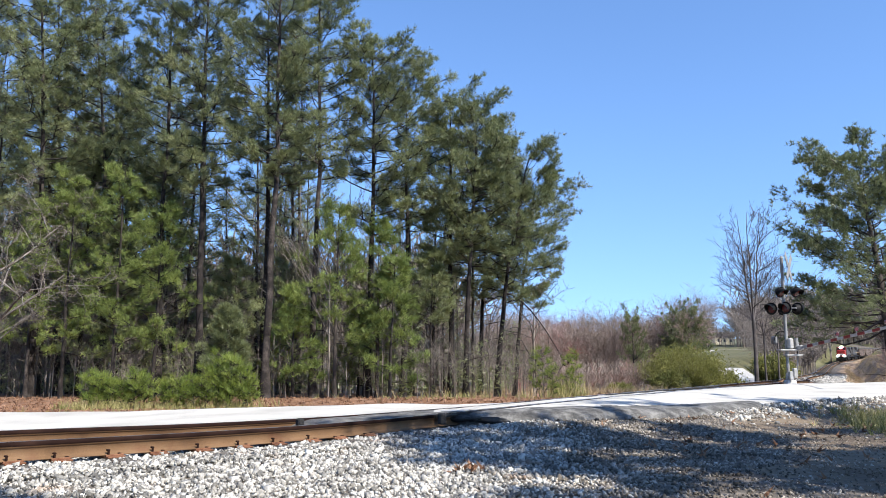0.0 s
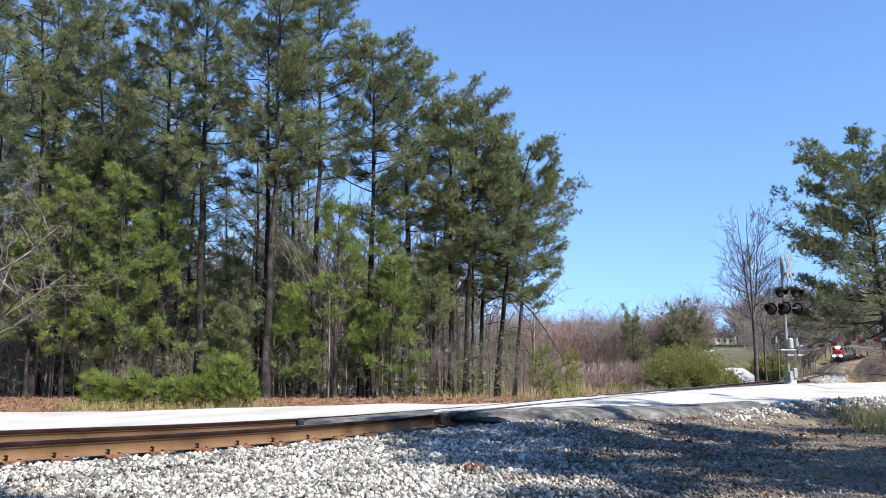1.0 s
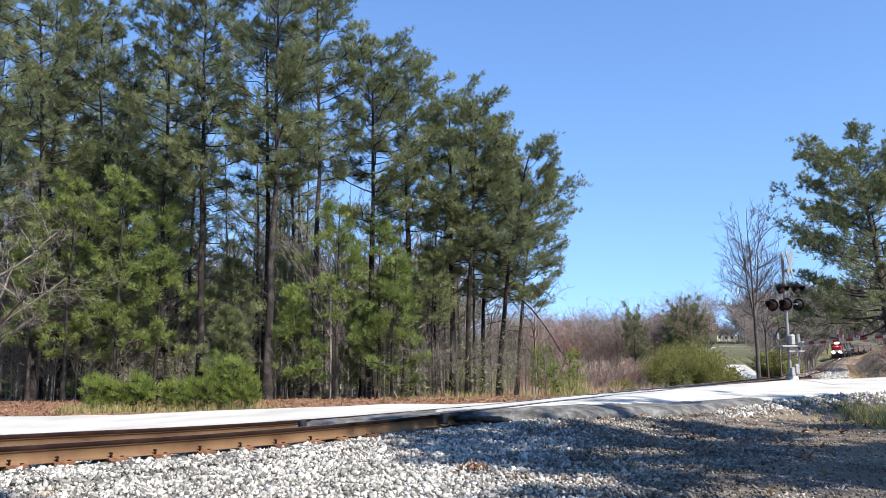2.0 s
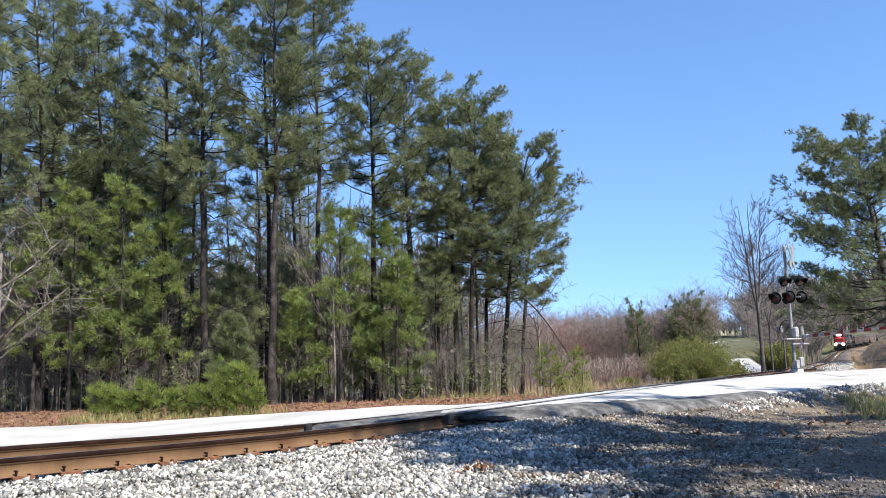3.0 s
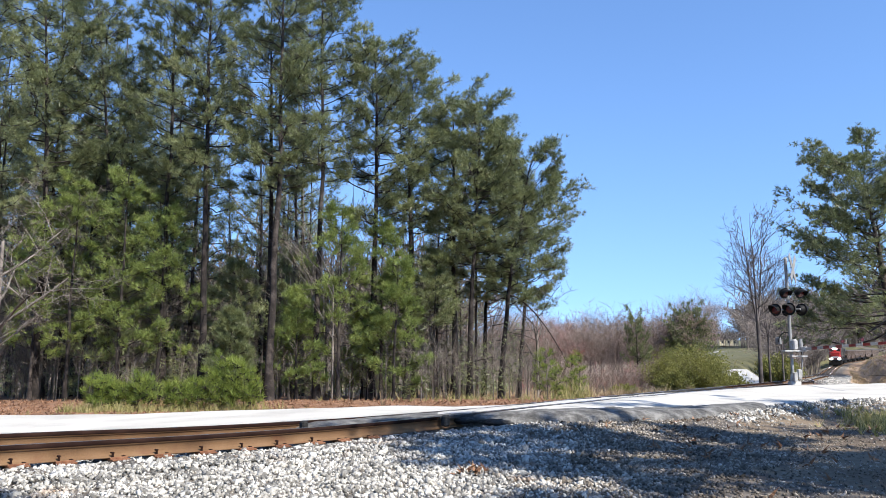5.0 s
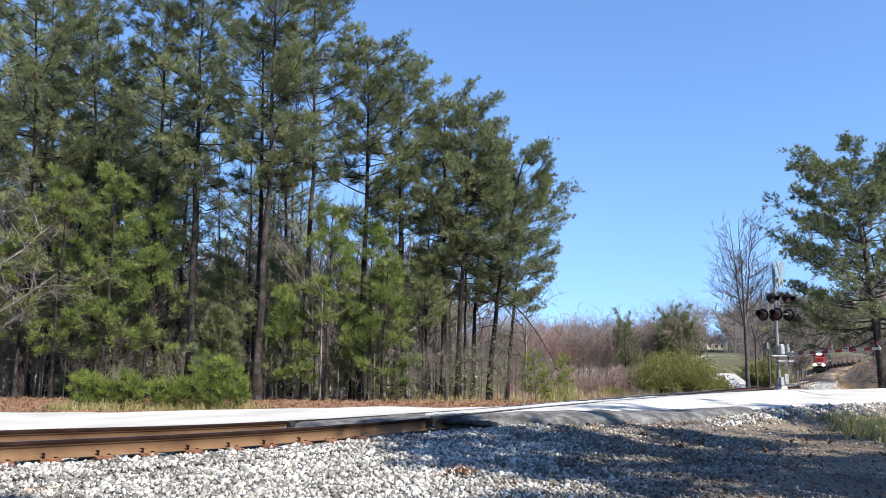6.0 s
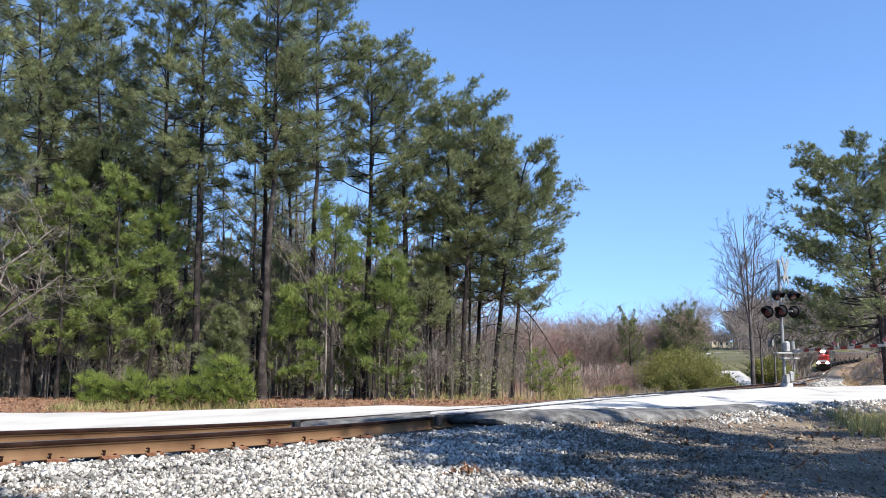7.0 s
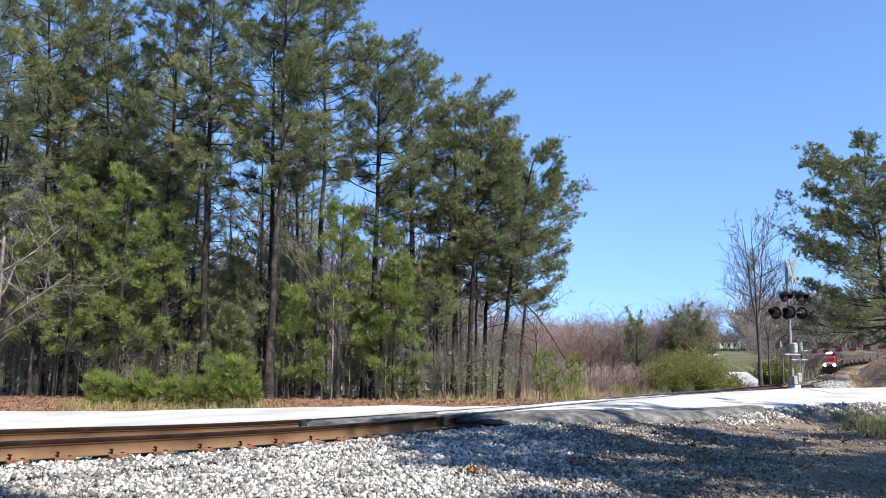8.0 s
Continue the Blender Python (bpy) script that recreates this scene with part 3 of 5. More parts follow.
def hardwood(name, height, spread, trunk_r, seed, mat, fork=0.36, leaders=3, limbs=15, tip_r=0.0065):
    """A leafless hardwood: a straight trunk that forks into steep leaders, with limbs that arch up and out into an oval crown of fine twigs."""
    rng = np.random.default_rng(seed)
    L = Limbs()
    up = np.array([0, 0, 1.0])

    def spray(at, way, ln, r, level):
        n = 5 if level < 2 else 3
        pts, w = [at], way
        for _ in range(n - 1):
            w = unit(w + rng.normal(size=3) * 0.16 + up * 0.13)
            pts.append(pts[-1] + w * ln / (n - 1))
        L.tube(pts, np.linspace(r, max(r * 0.4, tip_r), n), 5 - level if level < 2 else 3)
        if level == 3:
            return
        for k in range((6, 5, 4)[level]):
            s = rng.uniform(0.25, 1.0) * (n - 1)
            i = min(int(s), n - 2)
            p = pts[i] + (pts[i + 1] - pts[i]) * (s - i)
            d = unit(pts[i + 1] - pts[i])
            spray(p, unit(d * 0.7 + unit(np.cross(d, rng.normal(size=3))) * rng.uniform(0.5, 1.0) + up * 0.15), ln * rng.uniform(0.32, 0.55), max(r * 0.45, tip_r), level + 1)

    base = fork * height
    L.tube([(0, 0, 0), (0.03, 0, base * 0.5), (0, 0, base)], [trunk_r * 1.25, trunk_r, trunk_r * 0.85], 8)
    for k in range(leaders):
        a = k * 6.28 / leaders + rng.uniform(-0.3, 0.3)
        out = np.array([math.cos(a), math.sin(a), 0])
        u = np.linspace(0, 1, 9)[:, None]
        top = height * rng.uniform(0.86, 1.0)
        way = np.array([0, 0, base]) + up * (top - base) * u + out * spread * 0.30 * u**0.8 + rng.normal(size=(9, 3)) * 0.07 * u * (u < 1)
        L.tube(way, np.linspace(trunk_r * 0.6, tip_r * 1.5, 9), 6)
        for j in range(limbs):
            s = rng.uniform(0.0, 0.97)
            at = np.array([np.interp(s, u[:, 0], way[:, q]) for q in range(3)])
            b = a + rng.normal() * 1.3
            d = np.array([math.cos(b), math.sin(b), rng.uniform(0.2, 0.7) + s * 0.6])
            spray(at, unit(d), spread * np.interp(s, [0, 0.4, 0.8, 1], [0.75, 0.95, 0.62, 0.35]) * rng.uniform(0.7, 1.1), trunk_r * 0.26 * (1.1 - 0.7 * s), 1)
    return L.mesh(name, mat)


def stand(x, y, sink=0.05):
    return float(land(x, y)[0]) - sink


# edge of the wood: place, height, crown base, reach, trunk radius, bend of the top
WOOD = [(-9.86, 31, 18.6, 0.42, 2.5, 0.165, (-0.1, 0.3)), (-11.68, 32, 18.2, 0.46, 2.3, 0.15, (-0.3, 0.0)), (-6.82, 30, 18.6, 0.44, 2.4, 0.175, (-0.05, 0.2)),
        (-7.9, 34, 19.4, 0.45, 2.6, 0.16, (-0.2, 0.0)), (-5.18, 31, 18.3, 0.48, 2.3, 0.15, (0.0, 0.2)), (-3.11, 32, 15.0, 0.45, 2.5, 0.18, (0.0, -0.2)),
        (-1.72, 33, 14.0, 0.50, 2.4, 0.15, (0.1, 0.1)), (0.32, 34, 13.2, 0.43, 2.4, 0.165, (0.1, 0.2)), (0.98, 33, 12.4, 0.44, 2.3, 0.14, (0.35, 0.0)),
        (2.36, 34, 10.8, 0.38, 2.6, 0.14, (1.5, 0.0)), (-14.43, 33, 17.4, 0.40, 2.6, 0.16, (-1.4, 0.0)), (-17.0, 32, 19.2, 0.38, 2.8, 0.17, (-0.9, 0.0)),
        (-17.9, 36, 20.2, 0.40, 2.6, 0.15, (-1.2, 0.0)), (-19.8, 31, 19.0, 0.38, 2.9, 0.17, (0.6, 0.0)), (3.4, 37, 9.8, 0.42, 2.4, 0.12, (1.0, 0.0)), (1.8, 38, 12.0, 0.38, 2.4, 0.13, (0.5, 0.0))]
for n, (x, y, h, cb, reach, r, bend) in enumerate(WOOD):
    p = pine("pine_tree", h, cb, reach, r, bend, seed=20 + n, limbs=62, twigs=15, tufts=4, size=0.25, width=0.0085, count=15, gather=0.5, puff=0.075)
    p.matrix_basis = pose(x, y, stand(x, y))
    p["group"] = "pines at the edge of the wood"
    if n == 9:  # a dead limb hangs from the outermost tree
        snag = Limbs()
        u = np.linspace(0, 1, 8)
        line = np.stack([0.3 + 2.6 * u**0.9, -0.1 - 0.3 * u, 4.6 - 0.2 * u - 2.9 * u**1.6], 1)
        snag.tube(line, np.linspace(0.045, 0.012, 8), 5)
        for k in range(9):
            at = line[2 + k % 6]
            snag.tube([at, at + [0.25 * math.sin(k * 2.1), 0.1 * math.cos(k), -0.3], at + [0.45 * math.sin(k * 2.1), 0.2 * math.cos(k), -0.75]], [0.012, 0.009, 0.005], 3)
        put("dead_limb", snag.mesh("dead_limb", BARK), p, "dark leafless limb that hangs down")

# trees deeper in the wood
rng = np.random.default_rng(5)
DEEP = [pine("pine_tree", 17.5, (0.45, 0.30, 0.18, 0.4)[i], 2.5, 0.14, (0.3, 0.2), seed=70 + i, limbs=38, twigs=7, tufts=4, size=0.32, count=9, width=0.0105, label="slender pine deep in the wood") for i in range(4)]
spots = []
while len(spots) < 52:
    y = rng.uniform(35, 60)
    x = rng.uniform(-0.75, 0.04) * y if len(spots) < 42 else rng.uniform(-0.66, -0.40) * y
    if not -0.13 < x / y < -0.045 and all(math.hypot(x - a, y - b) > 1.7 for a, b in spots):
        spots.append((x, y))
for i, (x, y) in enumerate(spots):
    lim = np.interp(x / y, [-0.2, -0.05, 0.06], [1.0, 0.74, 0.55])
    m = pose(x, y, stand(x, y), 0, 0, rng.uniform(0, 360))
    src = DEEP[i % 4]
    k = float(lim * rng.uniform(0.85, 1.12) * (0.9 + y / 300))
    if i < 4:
        src.matrix_basis, src.scale = m, (k, k, k)
        p = src
    else:
        p = copy_thing(src, m)
        p.matrix_basis = m @ Matrix.Diagonal((k, k, k, 1))
    p["group"] = "pines inside the wood"

for i in range(10):  # low-crowned ones between the tall trunks
    y = 41 + 5.5 * ((i * 0.618) % 1)
    x = y * (-0.52 + 0.034 * i)
    p = copy_thing(DEEP[1 + i % 2], Matrix())
    k = 0.70 + 0.10 * ((i * 0.381) % 1)
    p.matrix_basis = pose(x, y, stand(x, y), 0, 0, 77 * i) @ Matrix.Diagonal((k * 1.1, k * 1.1, k, 1))
    p["group"] = "pines inside the wood"

# young pines in front of the wood: place, height, reach
for n, (x, y, h, reach, cb, dull) in enumerate([(-13.0, 30.5, 9.2, 1.7, 0.16, 0), (-11.6, 31.0, 8.0, 1.5, 0.2, 0), (-4.25, 30.5, 7.7, 1.5, 0.2, 0), (-2.1, 30.5, 5.4, 1.2, 0.1, 0), (-15.2, 31.0, 9.0, 1.8, 0.2, 0), (-5.9, 30.5, 4.3, 1.0, 0.12, 0), (-2.7, 31.5, 7.2, 1.3, 0.25, 0),
                                                (-16.9, 31.5, 7.6, 1.6, 0.22, 0), (-14.0, 32.5, 6.6, 1.6, 0.15, 1), (-8.35, 29.6, 3.4, 0.7, 0.1, 1), (-0.5, 33.0, 6.0, 1.1, 0.5, 1), (-9.2, 33.5, 6.0, 1.3, 0.25, 1), (-6.6, 34.0, 6.5, 1.3, 0.3, 1), (-3.6, 33.0, 3.6, 1.1, 0.12, 0), (-12.4, 33.5, 10.5, 1.9, 0.3, 1), (-16.0, 34.0, 11.5, 2.0, 0.3, 1)]):
    p = pine("young_pine", h, cb, reach, 0.05 + h * 0.005, (0.1, 0), seed=120 + n, limbs=34, twigs=8, tufts=5, shape=(0.9, 1.0, 0.7, 0.25), needle=NEEDLE if dull else NEEDLE_YOUNG, size=0.27, count=12, width=0.009, dead=0, gather=0.6, puff=0.09, label="young olive green pine among the trunks" if dull else "young bright green pine at the wood's edge")
    p.matrix_basis = pose(x, y, stand(x, y))
    p["group"] = "young pines"
SAPLINGS = [(-6.48, 21.30, 0.94), (-6.17, 21.38, 1.35), (-5.83, 21.30, 1.22), (-5.57, 21.38, 1.10), (-5.33, 21.30, 0.82), (-9.64, 21.38, 0.74), (-9.40, 21.30, 0.86), (-9.15, 21.38, 0.66), (-8.42, 21.30, 0.86), (-8.18, 21.38, 0.74), (-7.45, 21.30, 0.58), (-7.17, 21.38, 0.62), (-6.80, 21.30, 0.70), (-8.79, 21.38, 0.58), (-5.99, 21.63, 1.27), (-6.32, 21.71, 1.10),
            (3.75, 31.4, 1.6), (4.1, 31.6, 1.8), (4.45, 31.4, 1.2), (5.2, 32.4, 1.5), (5.55, 32.6, 1.65)]
for n, (x, y, h) in enumerate(SAPLINGS):
    p = pine("pine_sapling", h * 1.1, 0.03, 0.10 + 0.06 * h, 0.015, (0.08 * math.sin(n), 0), seed=150 + n, limbs=13, twigs=3, tufts=3, shape=(0.8, 1.0, 0.9, 0.6), droop=-1.3, needle=SAPLING, size=0.24, count=10, width=0.0055, puff=0.04, rise=1.5, dead=0, label="knee-high bright green pine sapling by the road")
    p.matrix_basis = pose(x, y, stand(x, y, 0.02))
    p["group"] = "pine saplings"

# bare saplings between the trunks
rng = np.random.default_rng(9)
THIN = [bare("bare_sapling", 6.0, 0.6, 0.035, 200 + i, 2, BARK_DARK if i % 2 else BARK_GREY, forks=(4, 7), lift=0.9, tube_sides=4, tip_r=0.006) for i in range(6)]


def scatter(name, sources, places, mat, parent=None):
    """One mesh of many turned and scaled copies of the source meshes at places (x, y, z, scale)."""
    V, F, n = [], [], 0
    data = []
    for me in sources:
        v = np.empty(len(me.vertices) * 3, np.float32)
        me.vertices.foreach_get("co", v)
        f = np.empty(len(me.polygons) * 4, np.int32)
        me.loops.foreach_get("vertex_index", f)
        data.append((v.reshape(-1, 3), f.reshape(-1, 4)))
    for i, (x, y, z, k) in enumerate(places):
        v, f = data[i % len(data)]
        a = rng.uniform(0, 6.28)
        c, s = math.cos(a), math.sin(a)
        w = v @ np.array([[c, s, 0], [-s, c, 0], [0, 0, 1]]) * k + [x, y, z]
        V.append(w)
        F.append(f + n)
        n += len(w)
    return put(name, tri_mesh(name, np.concatenate(V), np.concatenate(F), mat, True), parent)


def ring(n, ylo, yhi, xlo, xhi, klo, khi):
    out = []
    for _ in range(n):
        y = rng.uniform(ylo, yhi)
        x = rng.uniform(xlo, xhi) * y
        out.append((x, y, stand(x, y, 0.05), rng.uniform(klo, khi)))
    return out


tagged(scatter("undergrowth", THIN[::2], ring(110, 30.5, 58, -0.72, -0.03, 0.5, 1.5) + ring(40, 32, 45, -0.03, 0.13, 0.25, 0.6), BARK_GREY), "bare grey saplings and brush between the pines", "undergrowth", kind="stuff")
tagged(scatter("undergrowth", THIN[1::2], ring(190, 32, 62, -0.72, 0.0, 0.6, 1.9) + ring(40, 34, 60, 0.0, 0.1, 0.4, 0.9), BARK_DARK), "dark leafless saplings deep in the wood", "undergrowth", kind="stuff")
for me in THIN:
    bpy.data.meshes.remove(me)

LOW = [bare("brushwood", 2.2, 0.9, 0.018, 230 + i, 2, BARK_DARK, forks=(3, 6), lift=0.7, tube_sides=3, tip_r=0.005) for i in range(4)]
tagged(scatter("brushwood", LOW, ring(210, 29.6, 40, -0.70, 0.13, 0.4, 1.3), BARK_DARK), "tangled leafless brush under the pines", "brush", kind="stuff")
tagged(scatter("brushwood", LOW, ring(150, 40, 75, -0.70, 0.10, 1.0, 2.6), BARK_DARK), "dark tangled brush deep in the wood", "brush", kind="stuff")
for me in LOW:
    bpy.data.meshes.remove(me)

def understory():
    """Low evergreen sprays between the trunks."""
    g = np.random.default_rng(61)
    V = []
    for _ in range(230):
        y = g.uniform(31, 50)
        x = g.uniform(-0.68, 0.09) * y
        h, r = g.uniform(0.6, 3.4), g.uniform(0.35, 0.9)
        c = np.array([x, y, stand(x, y)]) + g.normal(size=(34, 3)) * [r * 0.5, r * 0.5, 0] + np.stack([np.zeros(34), np.zeros(34), h * g.uniform(0.25, 1.0, 34)], 1)
        v, f = blades(c, g.normal(size=(34, 3)) * [1, 1, 0.4] + [0, 0, 0.3], 0.26, 0.016, 4, 0.8, g)
        V.append(v)
    v = np.concatenate(V)
    tagged(put("undergrowth", tri_mesh("undergrowth", v, np.arange(len(v)).reshape(-1, 3), NEEDLE)), "olive evergreen sprays and seedlings between the pine trunks", "undergrowth", kind="stuff")


understory()

# leafless trees at the wood's end and by the crossing
for n, (x, y, h, r, lv, sp, mat, lab) in enumerate([(18.15, 45, 10.4, 0.115, 5, 0.85, BARK_DARK, "tall bare hardwood tree behind the crossing signal"), (-16.7, 28.5, 11.0, 0.14, 5, 1.1, BARK_GREY, "pale leafless tree with tangled branches"),
                                                   (-16.4, 27.5, 7.0, 0.06, 4, 0.9, BARK_GREY, "pale leafless sapling by the wood"), (4.2, 36, 6.0, 0.07, 4, 0.8, BARK_DARK, "small leafless tree at the wood's end"), (-1.0, 30.5, 2.6, 0.03, 4, 0.9, BARK_GREY, "leafless pinkish grey shrub"),
                                                   (21.0, 50.5, 8.6, 0.06, 5, 0.8, BARK_DARK, "bare grey hardwood tree by the line"), (22.5, 52, 7.5, 0.07, 5, 0.7, BARK_HARD, "dark leafless tree by the line")]):
    oval = hardwood("bare_tree", h, 2.7, r, 330 + n, BARK_HARD) if n in (0, 5) else None
    ob = put("bare_tree", oval or bare("bare_tree", h, sp, r, 300 + n, lv, mat, forks=(3, 5), tip_r=0.0085 if n == 1 else 0.006, fine=True), at=pose(x, y, stand(x, y), 0, 0, 40 * n))
    tagged(ob, lab, "tree")

# far woods
FARS = [bare("far_tree", 10.0, 0.85, 0.05, 400 + i, 3, FAR_TWIG, forks=(6, 8), lift=0.6, tube_sides=3, tip_r=0.010) for i in range(5)]
COARSE = [bare("far_tree", 10.0, 0.8, 0.12, 420 + i, 2, FAR_TWIG, forks=(5, 8), lift=0.75, tube_sides=3, tip_r=0.05) for i in range(4)]
tagged(scatter("far_woods", FARS, ring(165, 90, 126, 0.06, 0.335, 0.8, 1.15), FAR_TWIG), "hazy leafless woods with reddish buds in the valley", "woods", kind="stuff")
tagged(scatter("far_woods", FARS, ring(60, 66, 150, 0.415, 0.462, 0.6, 1.1), FAR_DARK), "leafless brown woods beside the railway", "woods", kind="stuff")
tagged(scatter("far_woods", COARSE, ring(170, 255, 340, 0.38, 0.502, 1.1, 2.2) + ring(160, 340, 385, 0.46, 0.565, 1.3, 2.6) + ring(150, 75, 230, 0.565, 0.75, 0.8, 1.5) + ring(80, 240, 420, 0.29, 0.40, 0.5, 1.0) + ring(110, 125, 245, 0.435, 0.480, 0.4, 1.0) + ring(110, 345, 385, 0.50, 0.57, 0.4, 1.0) + ring(80, 110, 230, 0.575, 0.75, 0.3, 0.7), FAR_DARK), "leafless brown woods along the far railway", "woods", kind="stuff")
tagged(scatter("far_woods", COARSE, ring(180, 62, 100, -0.72, 0.05, 0.9, 1.7), FAR_DARK), "dim leafless trees at the back of the pine wood", "woods", kind="stuff")
tagged(scatter("brush", COARSE, ring(150, 60, 88, 0.07, 0.27, 0.12, 0.36) + ring(70, 70, 200, 0.425, 0.455, 0.12, 0.3) + ring(70, 50, 130, 0.56, 0.7, 0.12, 0.3), FAR_TWIG), "brown leafless brush in the valley", "brush", kind="stuff")
for me in FARS + COARSE:
    bpy.data.meshes.remove(me)

FAR_PINE = pine("pine_tree", 10.0, 0.08, 3.6, 0.2, (0.2, 0), seed=500, limbs=44, twigs=9, tufts=5, size=0.42, count=5, width=0.065, shape=(0.9, 1.05, 1.0, 0.75), needle=NEEDLE_FAR, label="round dull green pine in the far woods", dead=0, inner=0.15)
FAR_PINE.matrix_basis = pose(21.6, 88, stand(21.6, 88)) @ Matrix.Diagonal((0.45, 0.45, 0.80, 1))
for x, y, k in [(26.6, 89, 0.60), (27.6, 90, 0.66), (28.7, 90, 0.62), (29.8, 90.5, 0.48), (100, 222, 0.9), (139, 282, 1.6), (128, 275, 1.5), (150, 300, 1.5), (116, 280, 1.4), (176, 345, 1.9), (186, 350, 2.0), (165, 350, 1.9), (120, 205, 1.2), (128, 212, 1.2), (136, 222, 1.3), (112, 185, 1.0), (84, 132, 0.9), (92, 150, 1.0), (78, 120, 0.9), (74, 215, 0.7), (20, 128, 0.7)]:
    copy_thing(FAR_PINE, Matrix()).matrix_basis = pose(x, y, stand(x, y), 0, 0, x * 31) @ Matrix.Diagonal((k * 0.9, k * 0.9, k * 1.15, 1))

# the big pine beside the road, and those that shade the stones
big = pine("pine_tree", 9.9, 0.28, 3.7, 0.25, (-0.8, 0.2), seed=601, limbs=105, twigs=18, tufts=6, size=0.22, count=12, width=0.0135, limb_r=0.24, inner=0.3, shape=(1.15, 1.15, 0.9, 0.62), droop=0.3, dead=4, gather=0.5, puff=0.06, label="broad dark pine beside the road")
big.matrix_basis = pose(19.7, 34, stand(19.7, 34))
for n, (x, y, h, reach, cb) in enumerate([(9.5, 1.0, 12.6, 3.0, 0.25), (13.0, 4.5, 12.0, 3.2, 0.25), (3.7, -2.7, 11.5, 1.1, 0.8), (7.5, -7.0, 13.0, 2.5, 0.4), (16.5, 8.0, 11.0, 3.0, 0.25), (11.5, 2.5, 11.2, 2.0, 0.5), (8.3, 2.7, 11.6, 2.0, 0.58)]):
    p = pine("pine_tree", h, cb, reach, 0.2, (0.3, 0), seed=620 + n, limbs=34, twigs=8, tufts=5, size=0.38, count=5, width=0.045, label="pine that shades the stones beside the track")
    p.matrix_basis = pose(x, y, stand(x, y))
    p["group"] = "pines behind the track"

# unseen woods added behind the camera, across the line from the sun, to block skylight
rng = np.random.default_rng(77)
SKY_BLOCKER = pine("pine_tree", 17.0, 0.25, 3.2, 0.16, (0.3, 0.2), seed=90, limbs=26, twigs=6, tufts=4, size=0.8, count=5, width=0.09, label="unseen pine added behind the camera to block skylight", dead=0)
for i in range(12):  # and at the back of the wood
    y = 62 + 2.4 * i
    x = y * (-0.68 + 0.7 * ((i * 0.618) % 1))
    copy_thing(DEEP[i % 4], Matrix()).matrix_basis = pose(x, y, stand(x, y), 0, 0, 50 * i) @ Matrix.Diagonal((0.9, 0.9, float(np.interp(x / y, [-0.2, 0.02], [1.0, 0.6])), 1))
SKY_BLOCKER.matrix_basis = pose(-14, -22, stand(-14, -22))
for i in range(20):
    x, y = (rng.uniform(-40, -6), rng.uniform(-30, -9)) if i < 13 else (rng.uniform(-6, 26), rng.uniform(-46, -24))
    if float(along(x, y)[0][0]) > -3.5 and i < 13:
        x, y = x + 12, y - 14
    c = copy_thing(SKY_BLOCKER, Matrix())
    c.matrix_basis = pose(x, y, stand(x, y), 0, 0, rng.uniform(0, 360)) @ Matrix.Diagonal((0.95, 0.95, 0.9, 1))
    c["group"] = "pines behind the track"

# ---- shrubs and grass ----
def shrub(name, radius, height, stems, leaves, mat, wood, seed, label, size=0.09, leaf_w=0.02):
    rng = np.random.default_rng(seed)
    root = new(name)
    tagged(root, label, "shrub")
    L, cen, way = Limbs(), [], []
    for i in range(stems):
        a, q = rng.uniform(0, 6.28), math.sqrt(rng.uniform(0, 1))
        out = np.array([math.cos(a), math.sin(a), 0])
        top = out * q * radius * rng.uniform(0.85, 1.1) + [0, 0, height * math.sqrt(max(0.06, 1 - 0.8 * q * q)) * rng.uniform(0.72, 1.05)]
        foot = out * q * radius * 0.45
        u = np.linspace(0, 1, 5)[:, None]
        pts = foot + (top - foot) * u + out * 0.18 * radius * (u * (1 - u)) + rng.normal(size=(5, 3)) * 0.05 * height * u
        L.tube(pts, np.linspace(0.02, 0.005, 5), 3)
        s = rng.uniform(0.15, 1.05, leaves)[:, None]
        cen.append(foot + (top - foot) * s + rng.normal(size=(leaves, 3)) * 0.10 * radius * s)
        way.append(np.repeat(unit(top - foot)[None], leaves, 0))
    put("stems", L.mesh("stems", wood), root)
    v, f = blades(np.concatenate(cen), np.concatenate(way), size, leaf_w, 5, 1.1, rng)
    put("leaves", tri_mesh("leaves", v, f, mat), root)
    return root


willow = shrub("willow_shrub", 3.5, 3.3, 300, 80, WILLOW, BARK_DARK, 701, "broad yellow-green budding shrub beside the railway", 0.15, 0.022)
willow.matrix_basis = pose(18.7, 60, stand(18.7, 60))
for n, (x, y, r, h, lab) in enumerate([(16.6, 57, 1.5, 1.7, "low green bush beside the broad shrub"), (22.7, 62, 1.6, 1.6, "low yellow-green bush by the lawn"), (24.6, 58, 1.5, 2.2, "yellow-green bush behind the crossing signal"), (27.0, 62, 1.3, 1.7, "yellow-green bush beside the railway bank"), (13.2, 58, 1.0, 0.8, "small green bush in the valley")]):
    p = shrub("bush", r, h, 90, 34, WILLOW, BARK_DARK, 710 + n, lab, 0.18, 0.03)
    p.matrix_basis = pose(x, y, stand(x, y))


